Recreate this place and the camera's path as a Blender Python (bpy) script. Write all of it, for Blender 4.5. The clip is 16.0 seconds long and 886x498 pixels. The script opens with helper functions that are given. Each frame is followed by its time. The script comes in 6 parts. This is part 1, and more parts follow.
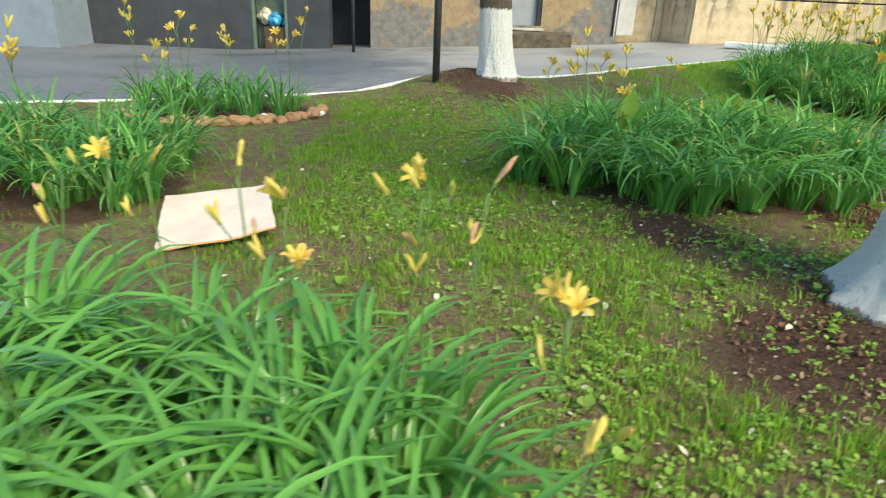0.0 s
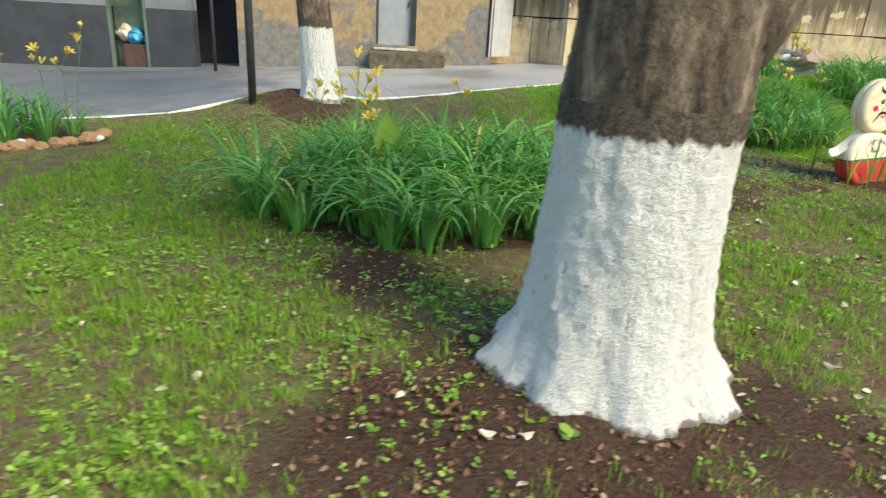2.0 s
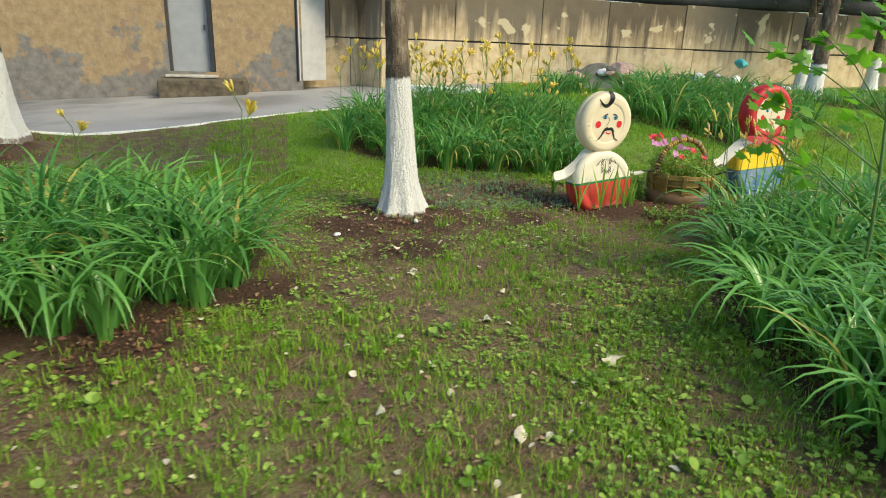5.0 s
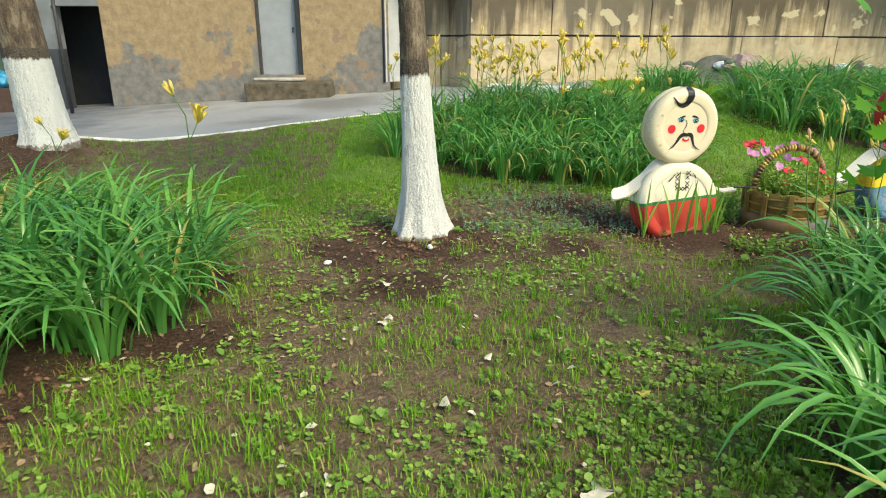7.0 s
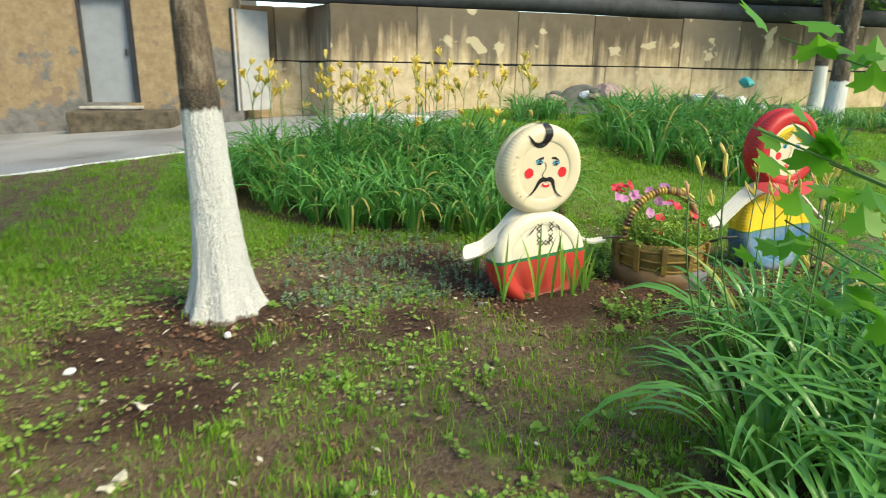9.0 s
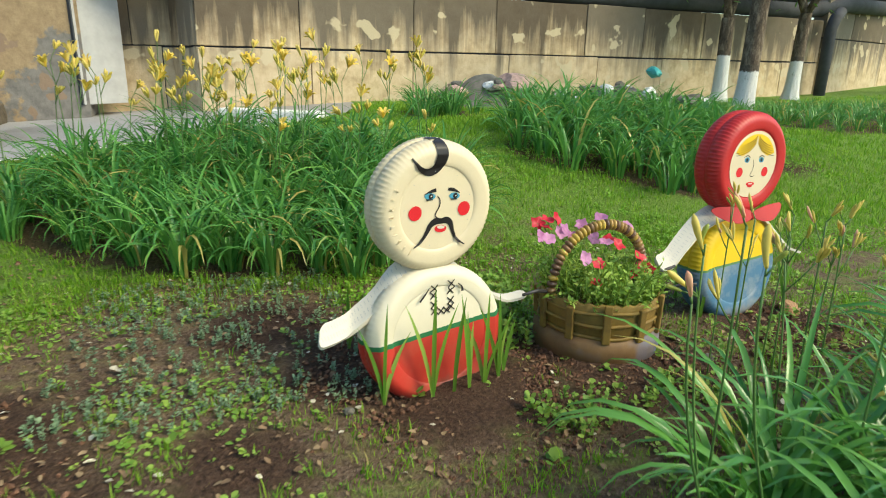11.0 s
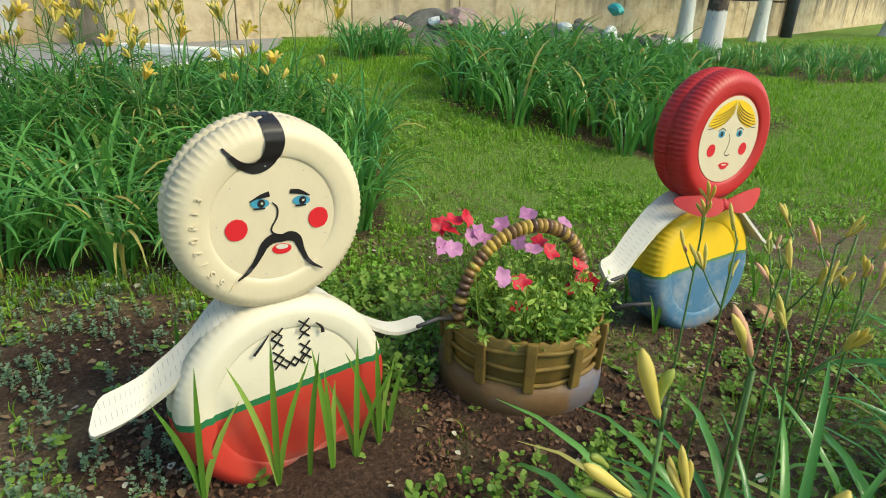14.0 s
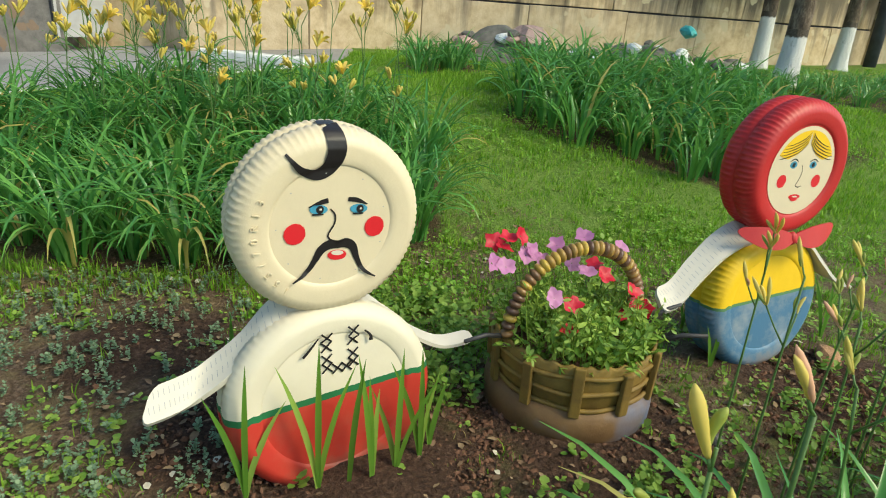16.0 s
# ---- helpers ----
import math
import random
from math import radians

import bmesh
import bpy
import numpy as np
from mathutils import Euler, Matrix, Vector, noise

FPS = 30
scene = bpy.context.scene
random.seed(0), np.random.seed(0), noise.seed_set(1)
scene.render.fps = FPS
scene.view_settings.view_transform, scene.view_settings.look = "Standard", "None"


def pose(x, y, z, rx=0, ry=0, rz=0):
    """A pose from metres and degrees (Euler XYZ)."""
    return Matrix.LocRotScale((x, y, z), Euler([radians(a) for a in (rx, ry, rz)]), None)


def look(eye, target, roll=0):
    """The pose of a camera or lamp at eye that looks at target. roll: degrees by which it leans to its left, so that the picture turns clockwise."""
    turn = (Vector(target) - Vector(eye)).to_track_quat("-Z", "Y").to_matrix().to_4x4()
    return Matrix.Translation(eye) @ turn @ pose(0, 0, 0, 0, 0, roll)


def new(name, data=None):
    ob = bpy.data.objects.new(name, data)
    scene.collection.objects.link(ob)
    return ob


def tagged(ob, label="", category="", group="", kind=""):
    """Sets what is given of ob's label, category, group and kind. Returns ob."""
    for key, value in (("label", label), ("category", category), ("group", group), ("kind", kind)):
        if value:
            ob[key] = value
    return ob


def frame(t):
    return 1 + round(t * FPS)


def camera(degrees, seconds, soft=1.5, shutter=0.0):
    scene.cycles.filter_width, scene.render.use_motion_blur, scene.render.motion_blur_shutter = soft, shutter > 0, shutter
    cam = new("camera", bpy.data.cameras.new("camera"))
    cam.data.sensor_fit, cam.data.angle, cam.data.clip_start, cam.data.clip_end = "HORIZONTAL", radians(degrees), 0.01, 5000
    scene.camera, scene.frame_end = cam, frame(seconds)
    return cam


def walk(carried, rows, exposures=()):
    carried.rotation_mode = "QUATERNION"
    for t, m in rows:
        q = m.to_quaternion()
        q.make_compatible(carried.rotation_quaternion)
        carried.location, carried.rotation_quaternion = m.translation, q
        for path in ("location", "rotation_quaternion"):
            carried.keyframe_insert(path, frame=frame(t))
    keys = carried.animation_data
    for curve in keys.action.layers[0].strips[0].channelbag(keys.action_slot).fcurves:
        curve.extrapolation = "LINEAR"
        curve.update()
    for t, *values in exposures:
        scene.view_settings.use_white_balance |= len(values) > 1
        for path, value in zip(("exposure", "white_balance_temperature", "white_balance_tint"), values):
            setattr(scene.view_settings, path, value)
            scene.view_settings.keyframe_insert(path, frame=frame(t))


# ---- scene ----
cam = camera(70.5, 16.0, soft=1.0, shutter=0.4)
PATH = [
    (0, (-0.032, 0.017, 1.515), (-0.041, 1.868, 0.758), 2.5),
    (0.5, (0.4, 0.119, 1.564), (0.401, 1.982, 0.837), 2.9),
    (1, (0.888, 0.199, 1.594), (0.869, 2.074, 0.899), 1.6),
    (1.5, (1.272, 0.358, 1.62), (1.305, 2.222, 0.895), 3.6),
    (2, (1.652, 0.506, 1.57), (1.829, 2.373, 0.875), 3.4),
    (2.5, (2.17, 0.704, 1.55), (2.375, 2.577, 0.878), 5.3),
    (3, (2.571, 0.831, 1.554), (2.824, 2.694, 0.875), 3.2),
    (3.5, (3.022, 0.994, 1.549), (3.401, 2.837, 0.869), 3.1),
    (4, (3.477, 1.138, 1.551), (3.865, 2.992, 0.908), 2.5),
    (4.5, (3.837, 1.283, 1.546), (4.257, 3.139, 0.929), 2.2),
    (4.7, (3.985, 1.337, 1.572), (4.42, 3.189, 0.954), 1.8),
    (6.8, (5.143, 2.278, 1.502), (5.238, 4.179, 0.888), 1.0),
    (7, (5.18, 2.358, 1.506), (5.231, 4.257, 0.883), 0.2),
    (7.5, (5.203, 2.523, 1.518), (5.32, 4.418, 0.888), -0.5),
    (8, (5.333, 2.826, 1.532), (5.603, 4.714, 0.931), 0.0),
    (8.5, (5.522, 3.112, 1.531), (5.929, 4.989, 0.973), 3.1),
    (9, (5.713, 3.394, 1.507), (6.113, 5.276, 0.963), 0.9),
    (9.5, (5.809, 3.773, 1.537), (6.394, 5.605, 0.989), -1.7),
    (9.7, (5.836, 3.898, 1.55), (6.442, 5.721, 0.995), -0.5),
    (11.8, (6.597, 5.213, 1.508), (7.313, 6.977, 0.894), 1.6),
    (12, (6.648, 5.311, 1.53), (7.383, 7.054, 0.88), 2.2),
    (12.5, (6.751, 5.494, 1.512), (7.527, 7.216, 0.856), 4.3),
    (13, (6.865, 5.572, 1.518), (7.689, 7.242, 0.787), 4.0),
    (13.5, (6.937, 5.568, 1.555), (7.722, 7.237, 0.782), 3.3),
    (14, (6.978, 5.519, 1.535), (7.741, 7.207, 0.781), 2.4),
    (14.5, (7.006, 5.487, 1.53), (7.717, 7.187, 0.754), 3.3),
    (15, (6.996, 5.501, 1.54), (7.652, 7.229, 0.776), 2.9),
    (15.5, (6.986, 5.502, 1.538), (7.628, 7.252, 0.814), 3.7),
    (16, (6.981, 5.521, 1.537), (7.588, 7.285, 0.815), 4.1),
]
walk(cam, [(t, look(eye, target, roll)) for t, eye, target, roll in PATH],
     exposures=[(0.0, 1.14, 6600, -4), (1.5, 1.16, 6600, -2), (3.0, 0.90, 6800, 0), (4.5, 0.82, 6900, -1), (7.0, 1.00, 6700, -5), (9.5, 1.00, 6700, -5), (12.2, 0.76, 6500, -5), (16.0, 0.71, 6500, -5)])

# world and sun
SUN_AZ, SUN_EL = 136.0, 44.0   # compass degrees from +y towards +x; hazy sun
world = bpy.data.worlds.new("sky")
scene.world = world
world.use_nodes = True
wn = world.node_tree
sky = wn.nodes.new("ShaderNodeTexSky")
sky.sky_type = 'NISHITA'
sky.sun_disc = False
sky.sun_elevation = radians(SUN_EL)
sky.sun_rotation = radians(SUN_AZ)
wn.links.new(sky.outputs[0], wn.nodes["Background"].inputs[0])
wn.nodes["Background"].inputs[1].default_value = 0.155
sun_lamp = new("sun", bpy.data.lights.new("sun", 'SUN'))
sun_lamp.data.energy = 2.35
sun_lamp.data.angle = radians(27.0)
sun_lamp.data.color = (1.0, 0.83, 0.60)
az, el = radians(SUN_AZ), radians(SUN_EL)
sun_dir = Vector((math.sin(az) * math.cos(el), math.cos(az) * math.cos(el), math.sin(el)))
sun_lamp.matrix_world = look(sun_dir * 60, (0, 0, 0))

# ---- materials ----
class Nodes:
    """A short way to write node materials."""
    def __init__(self, name, rough=0.8, metal=0.0, spec=0.5):
        self.m = bpy.data.materials.new(name)
        self.m.use_nodes = True
        self.t = self.m.node_tree
        self.b = self.t.nodes["Principled BSDF"]
        self.b.inputs["Roughness"].default_value = rough
        self.b.inputs["Metallic"].default_value = metal
        self.b.inputs["Specular IOR Level"].default_value = spec
        self.co = self.t.nodes.new("ShaderNodeTexCoord")

    def n(self, kind, **vals):
        nd = self.t.nodes.new(kind)
        for k, v in vals.items():
            nd.inputs[k.replace("_", " ")].default_value = v
        return nd

    def link(self, a, b):
        self.t.links.new(a, b)

    def noise(self, scale, detail=4.0, rough=0.6, space="Object", stretch=None):
        nd = self.n("ShaderNodeTexNoise", Scale=scale, Detail=detail, Roughness=rough)
        src = self.co.outputs[space]
        if stretch:
            mp = self.n("ShaderNodeMapping", Scale=stretch)
            self.link(src, mp.inputs[0])
            src = mp.outputs[0]
        self.link(src, nd.inputs["Vector"])
        return nd.outputs["Fac"]

    def ramp(self, fac, stops, mode='LINEAR'):
        nd = self.n("ShaderNodeValToRGB")
        cr = nd.color_ramp
        cr.interpolation = mode
        while len(cr.elements) < len(stops):
            cr.elements.new(0.5)
        for e, (p, c) in zip(cr.elements, stops):
            e.position = p
            e.color = (*c, 1) if len(c) == 3 else c
        self.link(fac, nd.inputs[0])
        return nd.outputs[0]

    def mix(self, fac, a, b, mode='MIX'):
        nd = self.t.nodes.new("ShaderNodeMix")
        nd.data_type, nd.blend_type = 'RGBA', mode
        for sock, v in ((nd.inputs[0], fac), (nd.inputs[6], a), (nd.inputs[7], b)):
            if isinstance(v, (int, float)):
                sock.default_value = v
            elif isinstance(v, tuple):
                sock.default_value = (*v, 1)
            else:
                self.link(v, sock)
        return nd.outputs[2]

    def math(self, op, a, b=0.0):
        nd = self.t.nodes.new("ShaderNodeMath")
        nd.operation = op
        for sock, v in ((nd.inputs[0], a), (nd.inputs[1], b)):
            if isinstance(v, (int, float)):
                sock.default_value = v
            else:
                self.link(v, sock)
        return nd.outputs[0]

    def attr(self, name):
        nd = self.t.nodes.new("ShaderNodeAttribute")
        nd.attribute_name = name
        return nd.outputs["Fac"]

    def random(self):
        return self.t.nodes.new("ShaderNodeObjectInfo").outputs["Random"]

    def island(self):
        return self.t.nodes.new("ShaderNodeNewGeometry").outputs["Random Per Island"]

    def split(self, space="Object"):
        nd = self.t.nodes.new("ShaderNodeSeparateXYZ")
        self.link(self.co.outputs[space], nd.inputs[0])
        return nd.outputs

    def color(self, c):
        if isinstance(c, tuple):
            self.b.inputs["Base Color"].default_value = (*c, 1)
        else:
            self.link(c, self.b.inputs["Base Color"])
        return self

    def rough(self, f):
        self.link(f, self.b.inputs["Roughness"])
        return self

    def bump(self, height, strength=0.5, dist=0.01):
        nd = self.n("ShaderNodeBump", Strength=strength, Distance=dist)
        self.link(height, nd.inputs["Height"])
        self.link(nd.outputs[0], self.b.inputs["Normal"])
        return self


def simple(name, col, rough=0.7, vary=0.25, scale=12.0, bump=0.2, metal=0.0, spec=0.5):
    k = Nodes(name, rough, metal, spec)
    f = k.noise(scale, 6)
    lo = tuple(c * (1 - vary) for c in col)
    hi = tuple(min(1.0, c * (1 + vary)) for c in col)
    k.color(k.ramp(f, [(0.3, lo), (0.7, hi)]))
    k.bump(k.noise(scale * 8, 4), bump, 0.004)
    return k.m


def leaf_mat(name, lo, hi, rough=0.42, translucent=0.35, spec=0.5, tip=None):
    k = Nodes(name, rough, 0, spec)
    c = k.ramp(k.island(), [(0.0, lo), (0.55, tuple((a + b) / 2 for a, b in zip(lo, hi))), (1.0, hi)])
    c = k.mix(k.math('MULTIPLY', k.random(), 0.5), c, tuple(x * 0.7 for x in lo))
    if tip:
        c = k.mix(k.ramp(k.island(), [(0.93, (0, 0, 0)), (0.95, (1, 1, 1))]), c, tip)
    k.color(c)
    tr = k.t.nodes.new("ShaderNodeBsdfTranslucent")
    k.link(c, tr.inputs[0])
    ms = k.t.nodes.new("ShaderNodeMixShader")
    ms.inputs[0].default_value = translucent
    out = k.t.nodes["Material Output"]
    k.link(k.b.outputs[0], ms.inputs[1])
    k.link(tr.outputs[0], ms.inputs[2])
    k.link(ms.outputs[0], out.inputs[0])
    return k.m


def ground_mat():
    k = Nodes("lawn_soil", 0.95, 0, 0.15)
    big = k.noise(0.9, 5, 0.6)
    mid = k.noise(7, 6, 0.65)
    fine = k.noise(45, 5, 0.7)
    soil = k.ramp(fine, [(0.25, (0.06, 0.037, 0.026)), (0.5, (0.18, 0.12, 0.083)), (0.75, (0.36, 0.27, 0.20))])
    dry = k.ramp(mid, [(0.35, (0.15, 0.105, 0.055)), (0.65, (0.26, 0.20, 0.11))])
    green = k.ramp(fine, [(0.25, (0.085, 0.20, 0.018)), (0.75, (0.22, 0.42, 0.05))])
    base = k.mix(k.ramp(mid, [(0.42, (0, 0, 0)), (0.62, (1, 1, 1))]), soil, dry)
    gf = k.math('ADD', k.attr("green"), k.math('MULTIPLY', k.math('SUBTRACT', mid, 0.5), 1.6))
    gf = k.math('ADD', gf, k.math('MULTIPLY', k.math('SUBTRACT', big, 0.5), 0.6))
    c = k.mix(k.ramp(gf, [(0.45, (0, 0, 0)), (0.95, (0.7,) * 3)]), base, green)
    c = k.mix(k.math('MULTIPLY', k.attr("soil"), 1.0), c, k.ramp(fine, [(0.25, (0.028, 0.018, 0.013)), (0.55, (0.105, 0.062, 0.043)), (0.8, (0.23, 0.142, 0.10))]))
    k.color(c)
    k.bump(k.math('ADD', k.math('MULTIPLY', fine, 0.9), mid), 1.0, 0.05)
    return k.m


def asphalt_mat():
    k = Nodes("asphalt", 0.8, 0, 0.4)
    big = k.noise(0.5, 4)
    f = k.noise(60, 4)
    c = k.ramp(big, [(0.33, (0.14, 0.145, 0.16)), (0.48, (0.30, 0.295, 0.30)), (0.68, (0.38, 0.365, 0.36))])
    c = k.mix(0.4, c, k.ramp(f, [(0.3, (0.12, 0.12, 0.125)), (0.7, (0.42, 0.41, 0.40))]))
    wet = k.math('ADD', k.math('MULTIPLY', k.split()[0], -0.10), k.math('MULTIPLY', big, 1.2))
    c = k.mix(k.ramp(wet, [(0.62, (0, 0, 0)), (0.85, (0.75,) * 3)]), c, (0.085, 0.092, 0.11))
    k.color(c)
    k.rough(k.ramp(big, [(0.35, (0.35,) * 3), (0.6, (0.85,) * 3)]))
    k.bump(f, 0.3, 0.006)
    return k.m


def plaster_mat():
    k = Nodes("weathered_plaster", 0.9, 0, 0.2)
    zz = k.split()[2]
    big = k.noise(0.75, 6, 0.6)
    mid = k.noise(5, 6, 0.65)
    c = k.ramp(mid, [(0.3, (0.22, 0.155, 0.092)), (0.7, (0.37, 0.275, 0.165))])
    grey = k.ramp(mid, [(0.3, (0.12, 0.112, 0.105)), (0.7, (0.24, 0.22, 0.20))])
    hz = k.math('ADD', k.math('MULTIPLY', zz, -0.15), k.math('MULTIPLY', big, 1.5))
    c = k.mix(k.ramp(hz, [(0.56, (0, 0, 0)), (0.60, (1, 1, 1))]), c, grey)
    spots = k.noise(2.3, 3, 0.5)
    c = k.mix(k.ramp(spots, [(0.62, (0, 0, 0)), (0.64, (1, 1, 1))]), c, (0.24, 0.17, 0.12))
    k.color(c)
    k.bump(k.math('ADD', mid, k.math('MULTIPLY', spots, 0.5)), 0.6, 0.03)
    return k.m


def concrete_mat(name="weathered_concrete", warm=1.0):
    k = Nodes(name, 0.9, 0, 0.2)
    mid = k.noise(3.2, 7, 0.65)
    fine = k.noise(30, 5, 0.7)
    streak = k.noise(2.2, 5, 0.6, stretch=(1.6, 1.6, 0.12))
    c = k.ramp(mid, [(0.28, (0.38, 0.27 * warm, 0.15 * warm)), (0.5, (0.58, 0.44 * warm, 0.27 * warm)), (0.72, (0.72, 0.58 * warm, 0.39 * warm))])
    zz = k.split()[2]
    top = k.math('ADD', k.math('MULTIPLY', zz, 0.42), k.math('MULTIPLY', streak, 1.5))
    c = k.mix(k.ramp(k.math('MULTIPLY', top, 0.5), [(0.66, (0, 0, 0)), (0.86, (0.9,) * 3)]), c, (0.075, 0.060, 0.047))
    c = k.mix(k.ramp(k.noise(1.7, 3, 0.45), [(0.61, (0, 0, 0)), (0.63, (0.85,) * 3)]), c, (0.60, 0.50, 0.33))
    c = k.mix(k.math('MULTIPLY', k.random(), 0.35), c, (0.33, 0.29, 0.23))
    k.color(c)
    k.bump(k.math('ADD', mid, k.math('MULTIPLY', fine, 0.5)), 0.6, 0.02)
    return k.m


def bark_mat():
    k = Nodes("bark", 0.9, 0, 0.2)
    f = k.noise(9, 7, 0.7, stretch=(1.0, 1.0, 0.35))
    g = k.noise(40, 5, 0.7)
    c = k.ramp(f, [(0.36, (0.022, 0.015, 0.011)), (0.5, (0.105, 0.073, 0.050)), (0.64, (0.30, 0.235, 0.17))])
    k.color(k.mix(0.3, c, k.ramp(g, [(0.3, (0.04, 0.03, 0.02)), (0.7, (0.2, 0.17, 0.14))])))
    k.bump(k.math('ADD', f, k.math('MULTIPLY', g, 0.4)), 1.0, 0.03)
    return k.m


def whitewash_mat():
    """Bark under lime wash: white up to a wavering line, bark above it, soil splashed at the foot."""
    k = Nodes("whitewashed_bark", 0.9, 0, 0.2)
    f = k.noise(17, 7, 0.7, stretch=(1.0, 1.0, 0.4))
    g = k.noise(60, 5, 0.7)
    c = k.ramp(g, [(0.25, (0.54, 0.52, 0.49)), (0.5, (0.71, 0.69, 0.66))])
    c = k.mix(k.ramp(f, [(0.31, (0.85,) * 3), (0.40, (0, 0, 0))]), c, (0.34, 0.29, 0.24))
    foot = k.math('ADD', k.attr("foot"), k.math('MULTIPLY', k.math('SUBTRACT', f, 0.5), 0.9))
    c = k.mix(k.ramp(foot, [(0.90, (0, 0, 0)), (0.98, (0.8,) * 3)]), c, (0.15, 0.095, 0.065))
    e = k.math('ADD', k.attr("edge"), k.math('MULTIPLY', k.math('SUBTRACT', f, 0.5), 0.16))
    bark = k.ramp(g, [(0.3, (0.035, 0.027, 0.02)), (0.7, (0.17, 0.135, 0.105))])
    c = k.mix(k.ramp(k.math('ADD', e, 0.5), [(0.49, (0, 0, 0)), (0.515, (1, 1, 1))]), c, bark)
    k.color(c)
    k.bump(k.math('ADD', f, k.math('MULTIPLY', g, 0.6)), 1.0, 0.035)
    return k.m


def paint_mat(name, col, wear=(0.25, 0.2, 0.15), amount=0.12, rough=0.45):
    k = Nodes(name, rough, 0, 0.4)
    f = k.noise(6, 6, 0.65)
    g = k.noise(30, 6, 0.7)
    c = k.mix(k.ramp(f, [(0.3, (0, 0, 0)), (0.7, (0.35,) * 3)]), col, tuple(x * 0.8 for x in col))
    c = k.mix(k.ramp(g, [(0.68, (0, 0, 0)), (0.76, (amount * 4,) * 3)]), c, wear)
    k.color(c)
    k.bump(k.math('ADD', f, k.math('MULTIPLY', g, 0.6)), 0.25, 0.006)
    return k.m


